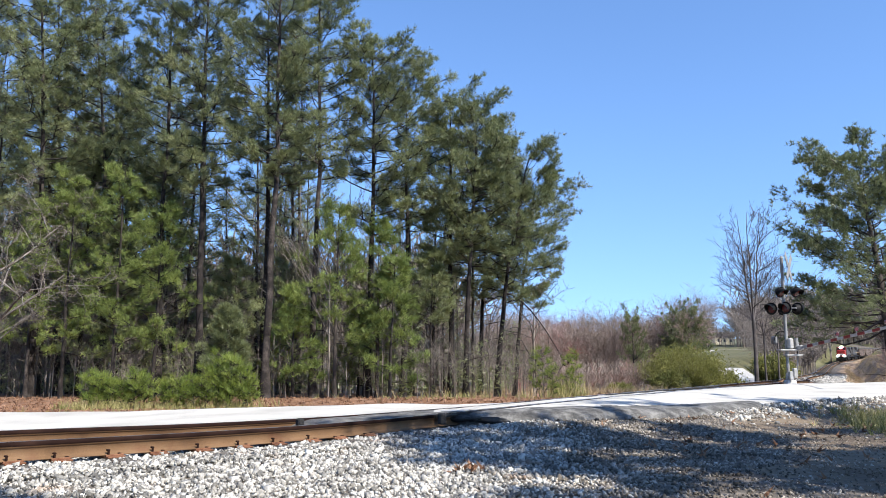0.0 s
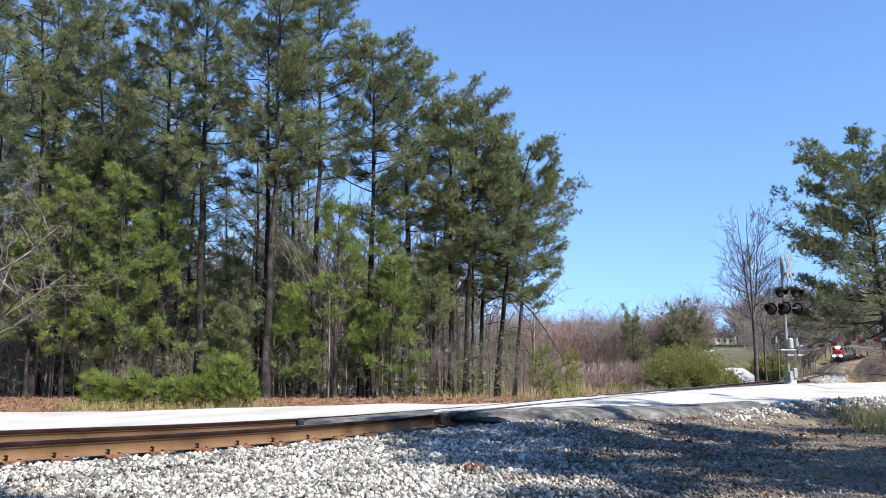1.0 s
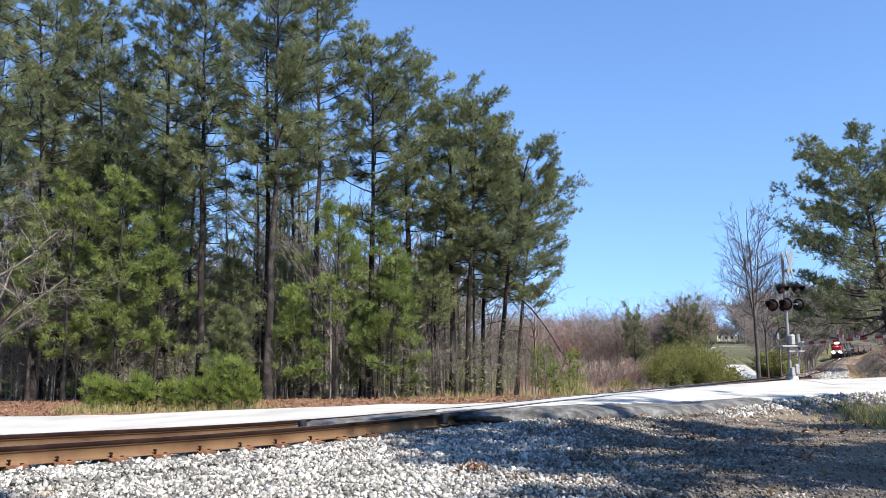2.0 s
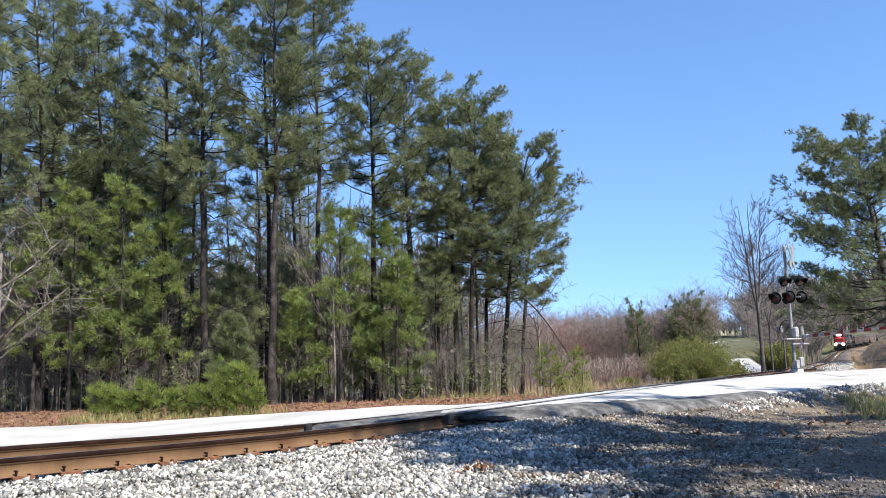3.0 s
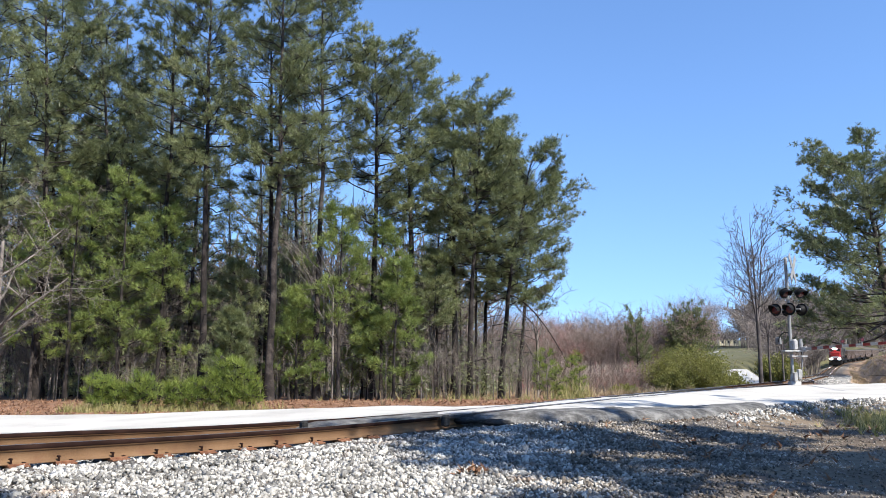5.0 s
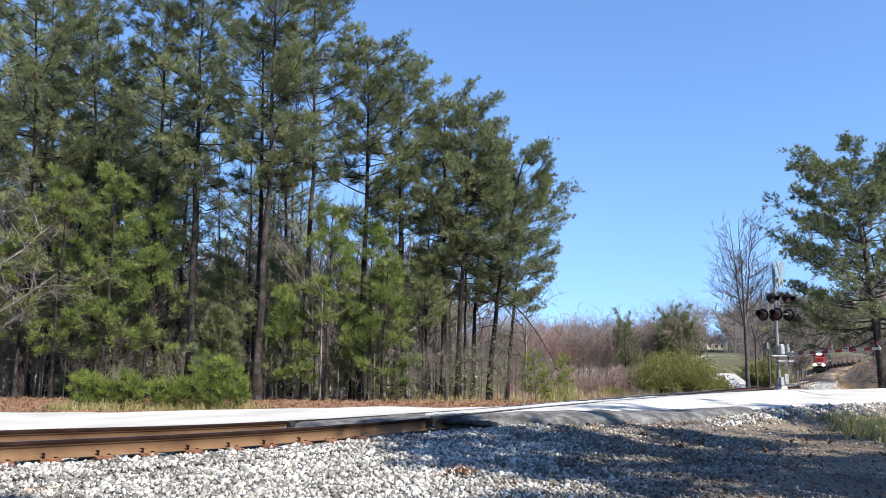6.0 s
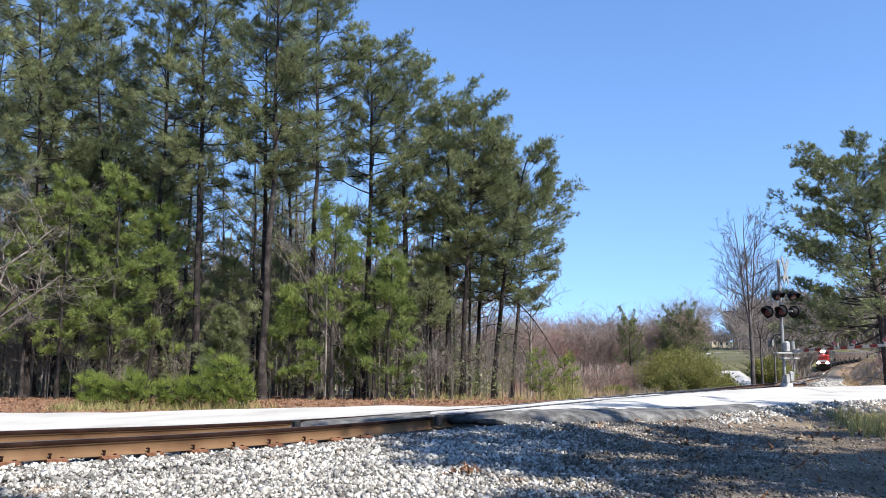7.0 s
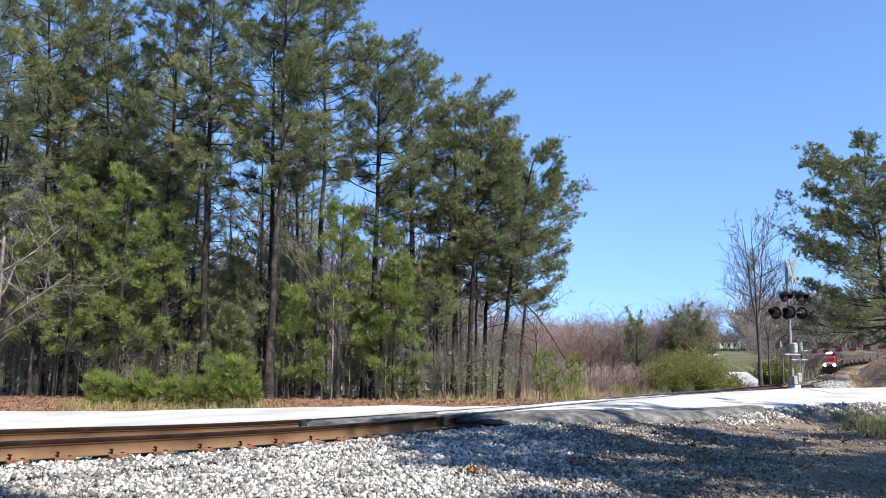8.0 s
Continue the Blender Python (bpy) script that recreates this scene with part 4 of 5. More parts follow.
def grass(name, areas, mat, seed, label):
    """Tufts of blades: areas are (x, y, spread x, spread y, tufts, height)."""
    rng = np.random.default_rng(seed)
    V = []
    for x, y, sx, sy, k, h in areas:
        px, py = rng.normal(x, sx, k), rng.normal(y, sy, k)
        keep = ~in_road(px, py) & (np.abs(along(px, py)[0]) > 3.6)
        px, py = px[keep], py[keep]
        c = np.stack([px, py, land(px, py) - 0.02], 1)
        v, f = blades(c, np.repeat([[0, 0, 1.0]], len(c), 0), h * rng.uniform(0.25, 1.15, len(c)) ** 1.3, 0.005 + h * 0.009, 9, 0.6, rng)
        V.append(v)
    v = np.concatenate(V)
    return tagged(put(name, tri_mesh(name, v, np.arange(len(v)).reshape(-1, 3), mat)), label, "grass", kind="stuff")


grass("grass", [(9.0, 15.6, 0.55, 0.5, 420, 0.3), (8.7, 14.3, 0.5, 0.6, 700, 0.24), (7.9, 12.9, 0.4, 0.6, 520, 0.24), (7.2, 11.6, 0.3, 0.5, 260, 0.22), (-9.3, 21.3, 0.4, 0.3, 110, 0.32), (-8.1, 21.4, 0.8, 0.3, 150, 0.32), (-6.3, 19.6, 2.6, 0.5, 90, 0.2), (-7.0, 21.4, 1.2, 0.4, 160, 0.3), (-6.1, 21.5, 0.5, 0.3, 120, 0.45), (-9.4, 21.5, 0.6, 0.3, 80, 0.4), (5.0, 31.5, 0.4, 0.3, 60, 0.9),
                (3.0, 30.5, 2.2, 0.6, 90, 0.4), (-1.0, 29.6, 2.5, 0.5, 50, 0.3)], GRASS, 31, "yellow-green and dry grass tufts beside the road")
grass("dry_grass", [(27, 46, 2.2, 5.0, 900, 0.35), (37, 66, 3.0, 8.0, 900, 0.4), (48, 88, 3.5, 8, 900, 0.45), (62, 116, 4, 10, 900, 0.5), (77, 145, 5, 12, 800, 0.7), (97, 184, 5, 14, 700, 0.8), (8.6, 45, 6, 8, 500, 0.7), (12, 55, 5, 6, 500, 0.6)], material("straw_grass", [(0.2, (0.20, 0.15, 0.085)), (0.5, (0.36, 0.27, 0.16)), (0.85, (0.52, 0.42, 0.27))], scale=0.4, bump=0, rough=0.9, island=0.5, sheer=0.2), 32, "dead straw-coloured grass on the railway bank")

def litter():
    """Fallen needles and leaves lying on the ground."""
    rng = np.random.default_rng(33)
    x, y = np.concatenate([rng.uniform(-26, 8, 5200), rng.uniform(2.5, 8, 130)]), np.concatenate([rng.uniform(17.8, 30, 5200), rng.uniform(6, 15, 130)])
    x, y = np.append(x, rng.normal(0.26, 0.06, 14)), np.append(y, rng.normal(8.2, 0.07, 14))
    keep = ~in_road(x, y)
    x, y = x[keep], y[keep]
    c = np.stack([x, y, land(x, y) + rng.uniform(0.0, 0.03, len(x))], 1)
    a = rng.uniform(0, 6.28, len(x))
    v, f = blades(c, np.stack([np.cos(a), np.sin(a), 0.25 + 0 * a], 1), 0.14, 0.018, 4, 0.9, rng)
    tagged(put("litter", tri_mesh("litter", v, f, STRAW)), "fallen brown pine needles and leaves on the ground", "leaf litter", kind="stuff")


litter()

# ---- ballast ----
def stone_shapes(rng, n):
    """Corners of n angular stones."""
    cube = np.array([(x, y, z) for z in (-1, 1) for y in (-1, 1) for x in (-1, 1)], float)
    v = cube[None] * rng.uniform(0.42, 1.15, (n, 8, 3)) * rng.uniform(0.5, 1.25, (n, 1, 3)) * [1.25, 0.95, 0.62]
    q = unit(rng.normal(size=(n, 4)))
    w, x, y, z = q.T
    R = np.stack([1 - 2 * (y * y + z * z), 2 * (x * y - w * z), 2 * (x * z + w * y), 2 * (x * y + w * z), 1 - 2 * (x * x + z * z), 2 * (y * z - w * x), 2 * (x * z - w * y), 2 * (y * z + w * x), 1 - 2 * (x * x + y * y)], 1).reshape(n, 3, 3)
    return np.einsum("nij,nkj->nki", R, v)


CUBE = np.array([(0, 2, 3), (0, 3, 1), (4, 5, 7), (4, 7, 6), (0, 1, 5), (0, 5, 4), (2, 6, 7), (2, 7, 3), (0, 4, 6), (0, 6, 2), (1, 3, 7), (1, 7, 5)])


def build_ballast():
    rng = np.random.default_rng(41)
    x, y = rng.uniform(-8.5, 9.5, 190000), rng.uniform(5.6, 17.0, 190000)
    off, idx, top = along(x, y)
    edge = np.interp(x, NEAR_EDGE[:, 0], NEAR_EDGE[:, 1])
    shade = 0.5 + 0.5 * ripples(x, y, 0.9, 3.3)
    chance = np.where(x < 0.1 * y + 0.9, 1.0, np.interp(x - 0.1 * y - 0.9, [0, 1.5, 2.8, 4.0], [0.95, 0.9, 0.75, 0.55]) * (0.5 + 0.8 * shade))
    chance = chance * np.interp(y, [5.4, 9, 17], [1, 1, 0.75])
    keep = (np.abs(x) < 0.61 * y + 0.5) & (off < 1.1) & (y < edge + np.interp(x, [-0.5, 0.2, 5, 8], [0.0, -0.2, -0.18, 0.05])) & (rng.uniform(size=len(x)) < chance) & ((off < -0.86) | (x < -0.6))
    x, y, off, idx, top = x[keep], y[keep], off[keep], idx[keep], top[keep]
    size = rng.lognormal(math.log(0.0175), 0.34, len(x)).clip(0.009, 0.042) * np.interp(x - 0.25 * y, [-1.5, 2.5], [1.0, 0.55])
    z = land(x, y) + rng.uniform(-0.012, 0.022, len(x))
    between = np.abs(off) < 0.9
    z[between] = top[between] - 0.25 + rng.uniform(-0.02, 0.015, between.sum())
    shoulder = (off <= -0.86) & (off > -1.75)
    z[shoulder] = np.maximum(z[shoulder], top[shoulder] - 0.226 + rng.uniform(-0.02, 0.012, shoulder.sum()))
    z = z - np.interp(x - 0.1 * y, [0.6, 3.0], [0.0, 0.012])
    pos = np.stack([x, y, z], 1)
    shapes = stone_shapes(rng, len(x))
    near = (np.hypot(x - 0.0, y - 6.9) < 1.1)
    pick = np.flatnonzero(near)[:300]
    rest = np.setdiff1d(np.arange(len(x)), pick)
    # right-hand stones: trodden and dusty, with shade deepened by the darker colour
    worn_shaded = x - 0.1 * y + 0.5 * ripples(x, y, 0.8, 1.1) + rng.normal(size=len(x)) * 0.35 > 0.55

    def heap(which, mat):
        v = (shapes[which] * size[which, None, None] + pos[which, None]).reshape(-1, 3)
        return put("ballast", tri_mesh("ballast", v, (CUBE[None] + 8 * np.arange(len(which))[:, None, None]).reshape(-1, 3), mat))

    tagged(heap(rest[worn_shaded[rest]], DUSTY_SHADED), "dusty grey-brown crushed stone trodden into the soil, darkened for the shade there", "ballast", kind="stuff")
    bed = heap(rest[~worn_shaded[rest]], BALLAST)
    tagged(bed, "angular pale grey crushed stone beside the rails", "ballast", kind="stuff")
    kinds = [tri_mesh("stone", shapes[i] * 0.03, CUBE, BALLAST_PIECE) for i in pick[:14]]
    for n, i in enumerate(pick):
        k = size[i] / 0.03
        put("stone", kinds[n % 14], bed, at=Matrix.Translation(pos[i]) @ Matrix.Rotation(n * 1.3, 4, "Z") @ Matrix.Diagonal((k, k, k, 1)))
    # coarse stones along the line past the crossing
    x, y = rng.uniform(10, 56, 80000), rng.uniform(26, 110, 80000)
    off, idx, top = along(x, y)
    keep = (off < 1.9) & (off > -3.4) & ~((np.abs(off) < 1.35) & (rng.uniform(size=len(x)) < 0.5)) & ~in_road(x, y)
    x, y = x[keep], y[keep]
    v = (stone_shapes(rng, len(x)) * (rng.uniform(0.03, 0.055, len(x)) * np.interp(y, [50, 110], [1.0, 2.0]))[:, None, None] + np.stack([x, y, land(x, y)], 1)[:, None]).reshape(-1, 3)
    tagged(put("ballast", tri_mesh("ballast", v, (CUBE[None] + 8 * np.arange(len(x))[:, None, None]).reshape(-1, 3), BALLAST)), "grey crushed stone along the far track", "ballast", kind="stuff")
    # loose gravel along the road's edge
    s = rng.uniform(5.0, 14.0, 2600)
    x = s
    y = np.interp(s, NEAR_EDGE[:, 0], NEAR_EDGE[:, 1]) - np.abs(rng.normal(0, 0.55, len(s))) + 0.05
    z = land(x, y) + 0.005
    v = (stone_shapes(rng, len(x)) * rng.lognormal(math.log(0.022), 0.35, (len(x), 1, 1)) + np.stack([x, y, z], 1)[:, None]).reshape(-1, 3)
    tagged(put("loose_gravel", tri_mesh("loose_gravel", v, (CUBE[None] + 8 * np.arange(len(x))[:, None, None]).reshape(-1, 3), BALLAST)), "loose white gravel along the road edge", "gravel", kind="stuff")


build_ballast()


def lump(name, size, at, seed, mat, label, category):
    rng = np.random.default_rng(seed)
    bm = bmesh.new()
    bmesh.ops.create_icosphere(bm, subdivisions=3, radius=1)
    for v in bm.verts:
        n = noise.noise(v.co * 2.1 + Vector((seed, 0, 0))) * 0.35 + noise.noise(v.co * 5) * 0.3 + noise.noise(v.co * 11) * 0.15
        v.co = Vector((v.co.x * size[0], v.co.y * size[1], v.co.z * size[2])) * (1 + n)
    ob = part(name, bm, mat, smooth=True)
    ob.matrix_basis = Matrix.Translation(at)
    return tagged(ob, label, category)


# broken pavement ends; the black colour carries the shade that lies on them
lump("asphalt_lump", (0.30, 0.14, 0.055), (0.30, 12.50, -0.09), 3, TAR, "broken asphalt lump at the road edge beside the rail, its shade painted black", "asphalt")
lump("asphalt_lump", (0.26, 0.12, 0.05), (0.80, 12.55, -0.13), 5, TAR, "crumbled asphalt lump at the road edge, its shade painted black", "asphalt")

# ---- crossing signal ----
ALU = material("weathered_aluminium", [(0.2, (0.14, 0.138, 0.133)), (0.5, (0.23, 0.227, 0.22)), (0.8, (0.33, 0.327, 0.318))], scale=5, bump=0.1, rough=0.55, metal=0.2)
WHITE = material("white_paint", [(0.2, (0.22, 0.212, 0.20)), (0.5, (0.34, 0.33, 0.312)), (0.8, (0.46, 0.45, 0.43))], scale=6, bump=0.1, rough=0.5)
RED = material("red_reflective", [(0.2, (0.10, 0.008, 0.008)), (0.5, (0.17, 0.013, 0.013)), (0.8, (0.23, 0.03, 0.025))], scale=6, bump=0.1, rough=0.45)
BLACK = material("black_paint", [(0.2, (0.004, 0.004, 0.004)), (0.5, (0.008, 0.0075, 0.0075)), (0.8, (0.018, 0.017, 0.017))], scale=6, bump=0.1, rough=0.6, spec=0.15)
LENS = material("dark_red_lens", [(0.2, (0.03, 0.006, 0.006)), (0.5, (0.06, 0.010, 0.010)), (0.8, (0.10, 0.02, 0.018))], scale=20, bump=0.3, bump_scale=120, rough=0.2, spec=0.6)
CONCRETE = material("concrete", [(0.2, (0.36, 0.35, 0.32)), (0.5, (0.52, 0.50, 0.47)), (0.8, (0.64, 0.62, 0.59))], scale=2, bump=0.4, rough=0.9)


STEEL_GREY = material("dull_grey_steel", [(0.2, (0.12, 0.12, 0.117)), (0.5, (0.19, 0.19, 0.185)), (0.8, (0.27, 0.27, 0.262))], scale=5, bump=0.1, rough=0.6)


def flasher(parent, at, way, radius=0.215):
    """A round signal lamp with a black background disc, hood and red lens that looks along way."""
    turn = Vector(way).to_track_quat("Z", "Y").to_matrix().to_4x4()
    m = Matrix.Translation(at) @ turn
    bm = bmesh.new()
    bmesh.ops.create_cone(bm, cap_ends=True, segments=28, radius1=radius, radius2=radius, depth=0.012)
    bmesh.ops.create_cone(bm, cap_ends=True, segments=20, radius1=0.11, radius2=0.165, depth=0.16, matrix=Matrix.Translation((0, 0, -0.085)))
    disc = part("flasher", bm, BLACK, parent, "black signal lamp with hood and red lens", m)
    bm = bmesh.new()
    a = [radians(-20 + i * 220 / 18) for i in range(19)]
    rings = [[bm.verts.new((r * math.cos(t), r * math.sin(t), z0 + zz * (0.5 + 0.5 * max(0, math.sin(t))))) for t in a] for r, z0, zz in ((0.165, 0.0, 0.0), (0.162, 0.0, 0.30), (0.157, 0.0, 0.30), (0.160, 0.006, 0.0))]
    for r1, r2 in zip(rings, rings[1:]):
        for i in range(18):
            bm.faces.new((r1[i], r1[i + 1], r2[i + 1], r2[i]))
    part("hood", bm, BLACK, disc)
    bm = bmesh.new()
    bmesh.ops.create_uvsphere(bm, u_segments=18, v_segments=8, radius=0.152)
    bmesh.ops.scale(bm, verts=bm.verts, vec=(1, 1, 0.22))
    part("lens", bm, LENS, disc, "dark unlit red lens", Matrix.Translation((0, 0, 0.01)), True)
    return disc


SIGNAL_Z = -0.08
signal = new("crossing_signal")
signal.matrix_basis = pose(12.0, 27.0, SIGNAL_Z)
tagged(signal, "silver railroad crossing signal mast with dark flashers and a striped gate", "crossing signal")
part("mast", rod((0, 0, 0.2), (0, 0, 4.42), 0.052, seg=16), ALU, signal, smooth=False)
part("mast_cap", rod((0, 0, 4.42), (0, 0, 4.5), 0.075, 0.03, 16), ALU, signal)
part("foundation", box((0.34, 0.34, 0.20), (0.04, 0, 0.06), 0.03), CONCRETE, signal, "pale concrete footing")
part("base_casting", rod((0, 0, 0.15), (0, 0, 0.42), 0.11, 0.075, 12), WHITE, signal)
part("junction_box", box((0.13, 0.16, 0.34), (0.18, -0.1, 0.40), 0.02), WHITE, signal, "white junction box")
part("junction_box", box((0.13, 0.14, 0.30), (-0.01, -0.2, 0.32), 0.02), WHITE, signal, "white junction box")
part("gate_mechanism", box((0.18, 0.26, 0.38), (0.08, -0.08, 1.42), 0.05), WHITE, signal, "white gate motor housing")
part("mechanism_bracket", box((0.74, 0.30, 0.05), (0.05, -0.1, 1.20), 0.01), WHITE, signal)
part("mechanism_bracket", box((0.56, 0.30, 0.05), (0.17, -0.1, 1.02), 0.01), WHITE, signal)
part("support_leg", rod((0.34, -0.1, 1.2), (0.26, -0.1, 0.3), 0.022), ALU, signal)
part("motor_cover", rod((0.30, -0.1, 1.25), (0.30, -0.1, 1.62), 0.08, 0.06, 12), ALU, signal)
part("counterweight", box((0.10, 0.34, 0.26), (-0.34, 0.2, 1.55), 0.03), ALU, signal)


def pipe(points, radius, name, mat, parent, label=""):
    L = Limbs()
    p, _ = spline(points, 0.03)
    L.tube(p, np.full(len(p), radius), 8)
    return put(name, L.mesh(name, mat), parent, label)


pipe([(0.05, 0.05, 1.75), (-0.12, 0.05, 1.86), (-0.32, 0.05, 1.74), (-0.42, 0.05, 1.45)], 0.022, "cable", BLACK, signal, "black looped cable")
pipe([(0.30, -0.1, 1.2), (0.34, -0.1, 0.9), (0.27, -0.08, 0.6)], 0.02, "cable", BLACK, signal)
FRONT = Vector((-0.84, -0.54, 0)).normalized()
ACROSS = Vector((0.54, -0.84, 0)).normalized()
part("crossarm", rod(ACROSS * -0.45 + Vector((0, 0, 2.64)), ACROSS * 0.45 + Vector((0, 0, 2.64)), 0.03), ALU, signal)
for way in (1, -1):
    for side in (-0.27, 0.27):
        mid = ACROSS * side + Vector((0, 0, 2.64)) + FRONT * 0.34 * way
        part("bracket", rod(ACROSS * side + Vector((0, 0, 2.64)), mid, 0.02), BLACK, signal)
        flasher(signal, mid, FRONT * way + Vector((0, 0, -0.04)))
SIDE = Vector((0.25, -0.97, 0)).normalized()
part("crossarm", rod((-0.36, 0, 3.2), (0.36, -0.1, 3.2), 0.03), ALU, signal)
for side in (-0.25, 0.29):
    mid = Vector((side, 0, 3.2)) + SIDE * 0.22
    part("bracket", rod((side, 0, 3.2), mid, 0.02), ALU, signal)
    flasher(signal, mid, SIDE + Vector((0, 0, -0.35)), 0.19)


def crossbuck(at, turn, label):
    for a in (45, -45):
        bm = box((1.22, 0.02, 0.23), bevel=0.004)
        m = Matrix.Translation(at) @ Matrix.Rotation(turn, 4, "Z") @ Matrix.Rotation(radians(a), 4, "Y") @ Matrix.Translation((0, 0.012 if a > 0 else -0.012, 0))
        part("crossbuck_blade", bm, STEEL_GREY, signal, label, m)


crossbuck((0.22, -0.06, 4.1), radians(54), "grey back of a crossbuck blade")

gate_arm = put("gate_arm", bpy.data.meshes.new("gate_arm"), signal, "red and white striped gate arm")


def build_arm():
    bm = box((0.12, 0.5, 0.16), (0, 0.1, 0), 0.02)
    me = bpy.data.meshes.new("gate_arm")
    bm.to_mesh(me)
    bm.free()
    me.materials.append(WHITE)
    gate_arm.data = me
    for i in range(13):
        a = -0.15 - i * 0.406
        part("stripe", box((0.03, 0.406, 0.10 - i * 0.002), (0, a - 0.203, 0), 0.004), (RED if i % 2 else WHITE), gate_arm)
    for y in (-2.6, -3.75, -5.36):
        lamp = part("gate_lamp", rod((0, y, 0.045), (0, y, 0.10), 0.02), ALU, gate_arm, "red gate arm lamp")
        part("lamp_head", rod((0, y - 0.04, 0.15), (0, y + 0.04, 0.15), 0.055, seg=14), LENS, lamp)


build_arm()

# ---- train ----
TRAIN_RED = material("red_locomotive_paint", [(0.2, (0.16, 0.010, 0.010)), (0.5, (0.24, 0.016, 0.014)), (0.8, (0.30, 0.035, 0.028))], scale=1.5, bump=0.05, rough=0.45)
TRAIN_DARK = material("black_locomotive_paint", [(0.2, (0.02, 0.02, 0.022)), (0.5, (0.045, 0.043, 0.042)), (0.8, (0.09, 0.085, 0.08))], scale=1.0, bump=0.1, rough=0.6)
TRAIN_CREAM = material("cream_locomotive_stripe", [(0.2, (0.50, 0.34, 0.14)), (0.8, (0.66, 0.50, 0.25))], scale=1.5, bump=0.05, rough=0.5)
HOPPER = material("grimy_hopper_steel", [(0.2, (0.065, 0.05, 0.043)), (0.5, (0.145, 0.112, 0.096)), (0.8, (0.23, 0.185, 0.16))], scale=0.7, bump=0.3, rough=0.85, thing=0.25)
COAL = material("coal", [(0.2, (0.012, 0.012, 0.012)), (0.8, (0.05, 0.05, 0.05))], scale=3, bump=1.0, rough=0.8)
GLASS = material("dark_window_glass", [(0.2, (0.015, 0.018, 0.02)), (0.8, (0.03, 0.035, 0.04))], scale=2, bump=0, rough=0.08, spec=0.6)
HEADLIGHT = glow("headlight", (1.0, 0.97, 0.9), 200.0)


def bogie(parent, y, axles):
    b = part("bogie", box((2.3, axles * 1.6, 0.35), (0, y, 0.62), 0.05), BLACK, parent, "black wheel bogie")
    for i in range(axles):
        for x in (-0.75, 0.75):
            yy = y + (i - (axles - 1) / 2) * 1.75
            part("wheel", rod((x - 0.06, yy, 0.47), (x + 0.06, yy, 0.47), 0.47, seg=18), BLACK, b)


def locomotive(main, label, lit):
    """Front at y = 0, looking along +y; its body runs back along -y."""
    root = new("locomotive")
    tagged(root, label, "locomotive", group="train")
    part("frame", box((3.0, 21.6, 0.45), (0, -10.9, 1.35), 0.05), BLACK, root)
    part("pilot", box((2.9, 0.35, 0.85), (0, -0.2, 0.62), 0.08), BLACK, root, "black snow plough")
    bm = box((2.5, 2.2, 2.1), (0, -1.6, 2.6), 0.25)
    part("nose", bm, main, root)
    part("nose_stripe", box((1.9, 0.04, 0.5), (0, -0.48, 2.2), 0.01), WHITE, root, "white stripe across the nose")
    part("cab", box((3.05, 2.5, 3.0), (0, -3.95, 3.15), 0.22), TRAIN_DARK, root)
    part("cab_front", box((2.7, 0.12, 2.5), (0, -2.66, 3.25), 0.04), main, root)
    for x in (-0.72, 0.72):
        part("windscreen", box((0.95, 0.05, 0.62), (x, -2.59, 4.02), 0.02), GLASS, root)
    part("hood", box((1.9, 14.5, 2.4), (0, -12.6, 2.75), 0.2), main if not lit else TRAIN_DARK, root)
    part("radiator", box((2.9, 3.6, 1.2), (0, -17.6, 3.9), 0.2), TRAIN_DARK, root)
    part("roof_housing", box((1.6, 2.0, 0.5), (0, -9.2, 4.15), 0.1), TRAIN_DARK, root)
    part("fuel_tank", box((2.7, 5.5, 0.95), (0, -10.8, 0.75), 0.2), BLACK, root)
    for x in (-1.48, 1.48):
        part("handrail", rod((x, -5.5, 2.55), (x, -20.8, 2.55), 0.03, seg=6), TRAIN_CREAM, root)
    part("step_edge", box((3.02, 0.06, 0.14), (0, -0.36, 1.55), 0.01), TRAIN_CREAM, root)
    bogie(root, -4.3, 3)
    bogie(root, -17.3, 3)
    if lit:
        for x, z, r in ((-0.26, 4.45, 0.24), (0.26, 4.45, 0.24), (-0.95, 1.75, 0.28), (0.95, 1.75, 0.28)):
            y = -2.56 if z > 4 else -0.36
            lamp = part("lamp_case", rod((x, y - 0.2, z), (x, y + 0.04, z), r + 0.05, seg=16), BLACK, root)
            part("headlight", rod((x, y + 0.04, z), (x, y + 0.06, z), r, seg=16), HEADLIGHT, lamp, "glowing white headlight")
    return root


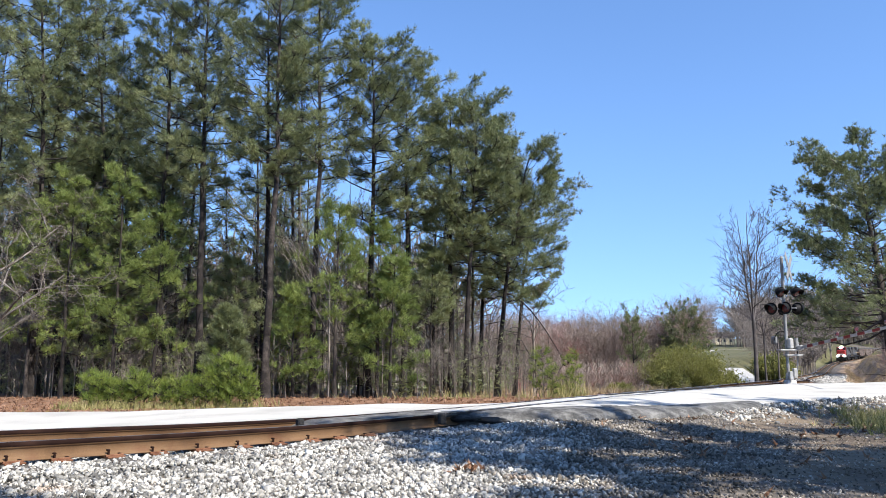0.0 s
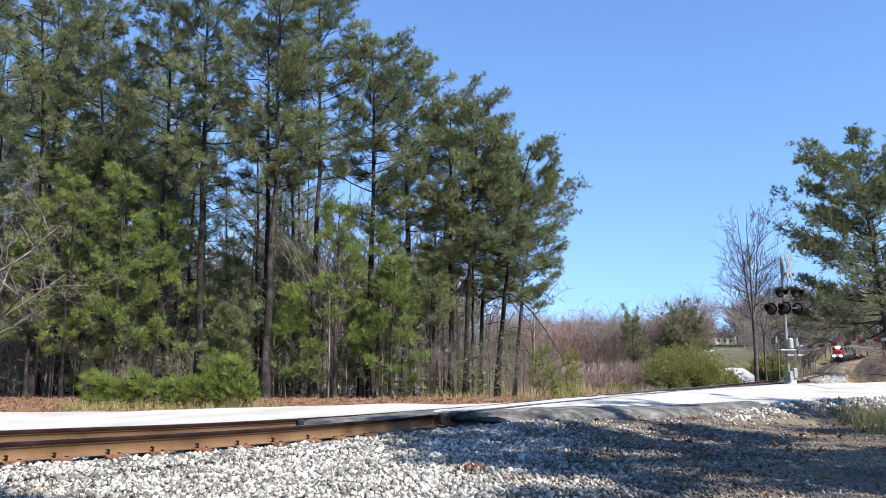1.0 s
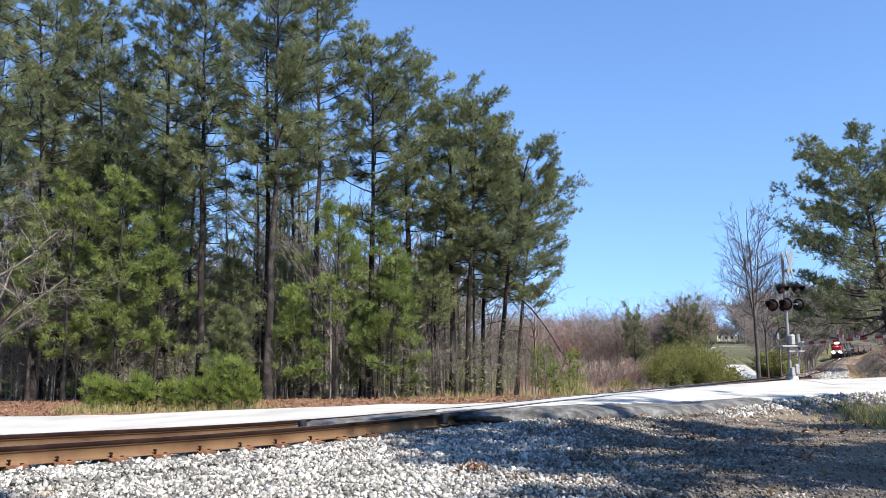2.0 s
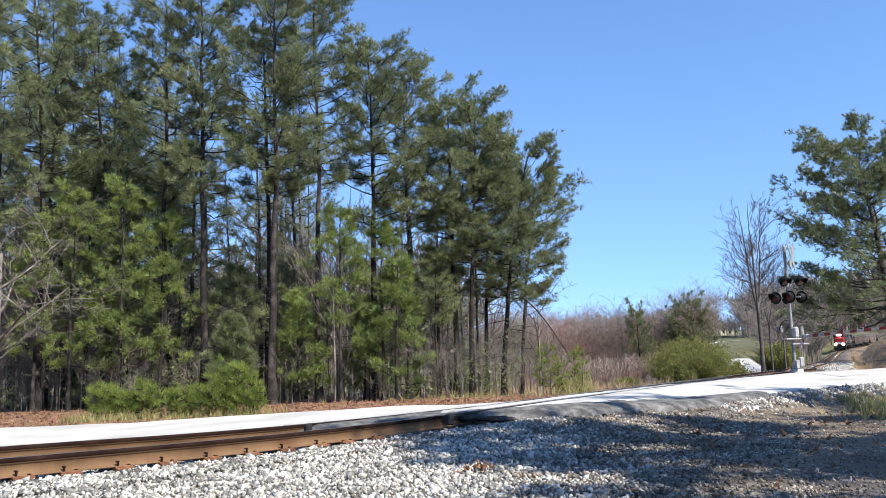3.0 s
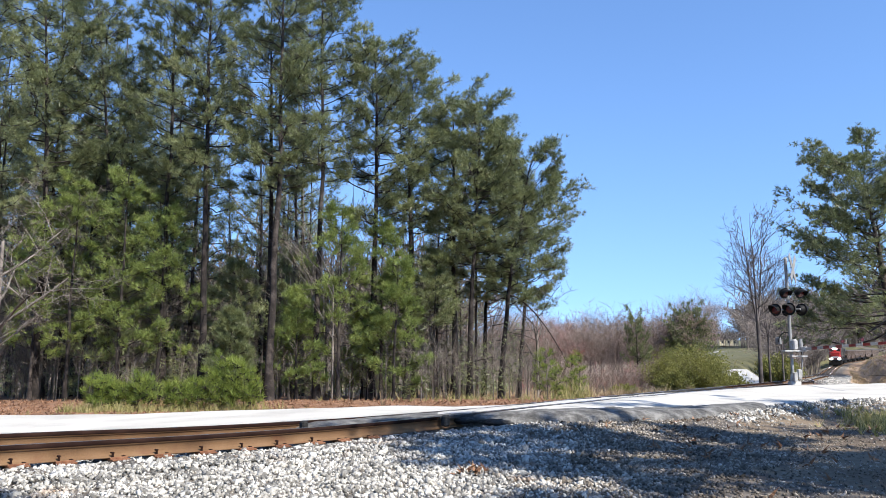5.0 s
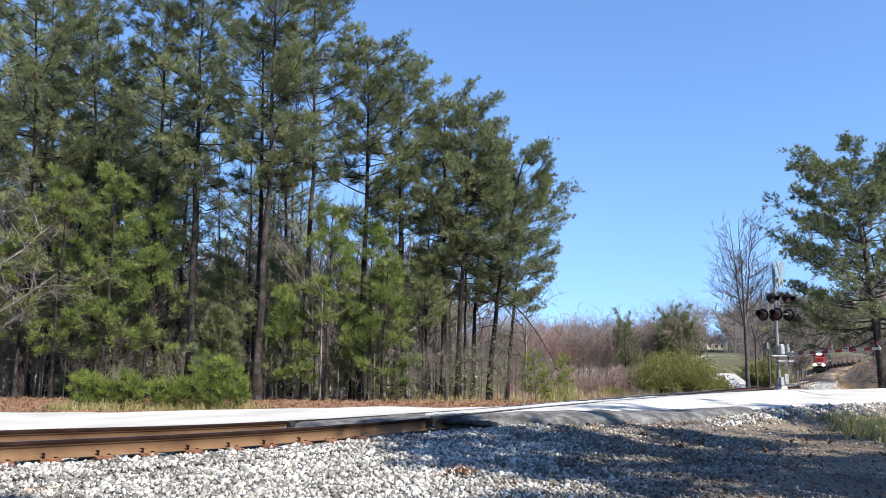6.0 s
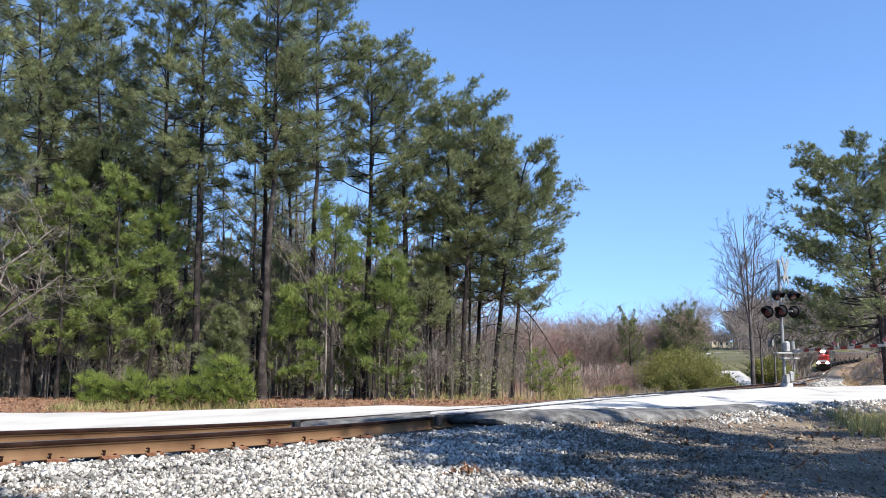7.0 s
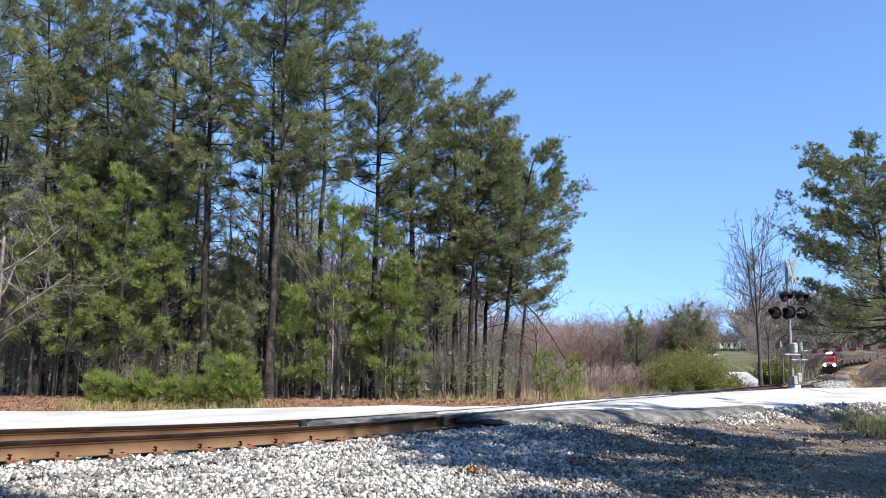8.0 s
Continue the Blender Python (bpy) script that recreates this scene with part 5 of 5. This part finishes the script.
def hopper():
    root = new("hopper_car")
    tagged(root, "grimy dark grey ribbed hopper car loaded with coal", "railway car", group="train")
    bm = bmesh.new()
    prof = [(-7.0, 3.7), (-6.9, 2.4), (-4.6, 1.25), (4.6, 1.25), (6.9, 2.4), (7.0, 3.7)]
    sides = [[bm.verts.new((x, y - 7.4, z)) for y, z in prof] for x in (-1.5, 1.5)]
    bm.faces.new(sides[0])
    bm.faces.new(sides[1][::-1])
    for i in range(5):
        bm.faces.new((sides[0][i], sides[1][i], sides[1][i + 1], sides[0][i + 1]))
    part("body", bm, HOPPER, root)
    part("top_rim", box((3.2, 14.2, 0.16), (0, -7.4, 3.68), 0.03), HOPPER, root)
    part("coal_load", box((2.8, 13.4, 0.5), (0, -7.4, 3.7), 0.2), COAL, root, "black heaped coal")
    part("sill", box((2.6, 14.6, 0.3), (0, -7.4, 1.1), 0.03), BLACK, root)
    for i in range(11):
        for x in (-1.55, 1.55):
            y = -7.4 + (i - 5) * 1.3
            low = 1.3 if abs(i - 5) < 4 else 2.1
            part("rib", box((0.10, 0.14, 3.6 - low), (x, y, (3.6 + low) / 2), 0.01), HOPPER, root)
    bogie(root, -2.0, 2)
    bogie(root, -12.8, 2)
    return root


TRAIN = [(locomotive(TRAIN_RED, "red locomotive with a white-striped nose and glowing headlights", True), 22.0), (locomotive(TRAIN_DARK, "dark locomotive with cream handrails behind the leading one", False), 22.0)]
HOPPERS = [hopper()]
HOPPERS += [copy_thing(HOPPERS[0], Matrix()) for _ in range(9)]
TRAIN += [(h, 15.2) for h in HOPPERS]

# ---- far things: drive, lane and house ----
def strip(name, line, width, mat, label, lift=0.15):
    p = np.array([np.array(a) + (np.array(b) - np.array(a)) * t for a, b in zip(line, line[1:]) for t in np.linspace(0, 1, 12)])
    w = unit(np.gradient(p, axis=0) + 1e-6)
    l = np.stack([-w[:, 1], w[:, 0]], 1)
    rows = [p + l * width * k for k in (-0.5, -0.25, 0, 0.25, 0.5)]
    v = np.stack([np.column_stack([r, np.maximum(land(r[:, 0], r[:, 1]), land(p[:, 0], p[:, 1])) + lift]) for r in rows], 1)
    n = v.shape[1]
    i, j = np.meshgrid(np.arange(len(p) - 1), np.arange(n - 1), indexing="ij")
    a = (i * n + j).ravel()
    f = np.stack([a, a + n, a + n + 1, a + 1], 1)
    return tagged(put(name, tri_mesh(name, v.reshape(-1, 3), f, mat, True)), label, "road", kind="structure")


strip("driveway", [(27.2, 74), (33.4, 88), (42.0, 103)], 4.2, CONCRETE, "pale concrete drive across a lawn")
strip("lane", [(55, 196), (66, 199), (80, 203)], 3.0, CONCRETE, "pale lane on the far slope")


def house(at, turn):
    root = new("house")
    root.matrix_basis = Matrix.Translation(at) @ Matrix.Rotation(turn, 4, "Z")
    tagged(root, "small cream house far off among the trees", "house")
    cream = material("cream_siding", [(0.2, (0.50, 0.43, 0.28)), (0.8, (0.64, 0.57, 0.40))], scale=1, bump=0.1, rough=0.8)
    part("wall", box((9, 7, 3.0), (0, 0, 1.5), 0.03), cream, root)
    bm = bmesh.new()
    v = [bm.verts.new(c) for c in ((-5, -4, 3), (5, -4, 3), (5, 4, 3), (-5, 4, 3), (-5, 0, 5.4), (5, 0, 5.4))]
    for f in ((0, 1, 5, 4), (2, 3, 4, 5), (0, 4, 3), (1, 2, 5), (0, 3, 2, 1)):
        bm.faces.new([v[i] for i in f])
    part("roof", bm, HOPPER, root, "dark shingled gable roof")
    for x in (-3, 0, 3):
        w = part("window", box((1.1, 0.08, 1.3), (x, -3.53, 1.7), 0.02), WHITE, root)
        part("pane", box((0.9, 0.03, 1.1), (x, -3.585, 1.7)), GLASS, w)


house((118, 330, stand(118, 330)), 0.3)


# ---- what moves ----
RUN = np.concatenate([[0], np.cumsum(np.linalg.norm(np.diff(MID[:, :2], axis=0), axis=1))])
START = float(np.interp(250, MID[:, 1], RUN))
END = float(np.interp(170, MID[:, 1], RUN))


def on_line(s):
    return Vector([float(np.interp(s, RUN, MID[:, i])) for i in range(3)])


def motions():
    # the gate settles onto its rest
    walk(gate_arm, [(t, pose(0.34, -0.25, 1.27, -a)) for t, a in ((0, 5.4), (0.3, 4.2), (0.6, 2.9), (0.9, 2.2), (1.2, 1.8), (1.6, 1.5), (2.4, 1.3), (3.2, 1.2), (8, 1.2))])
    # the train rolls in
    back = 0.0
    for thing, length in TRAIN:
        rows = []
        for i in range(17):
            t = i * 0.5
            s = START + (END - START) * t / 8 + back
            a, b = on_line(s + length * 0.15), on_line(s + length * 0.8)
            d = (a - b).normalized()
            nose = a + d * (length * 0.15)
            yaw = math.degrees(math.atan2(-d.x, d.y))
            rows.append((t, pose(nose.x, nose.y, nose.z, math.degrees(math.asin(d.z)), 0, yaw)))
        walk(thing, rows)
        back += length


motions()
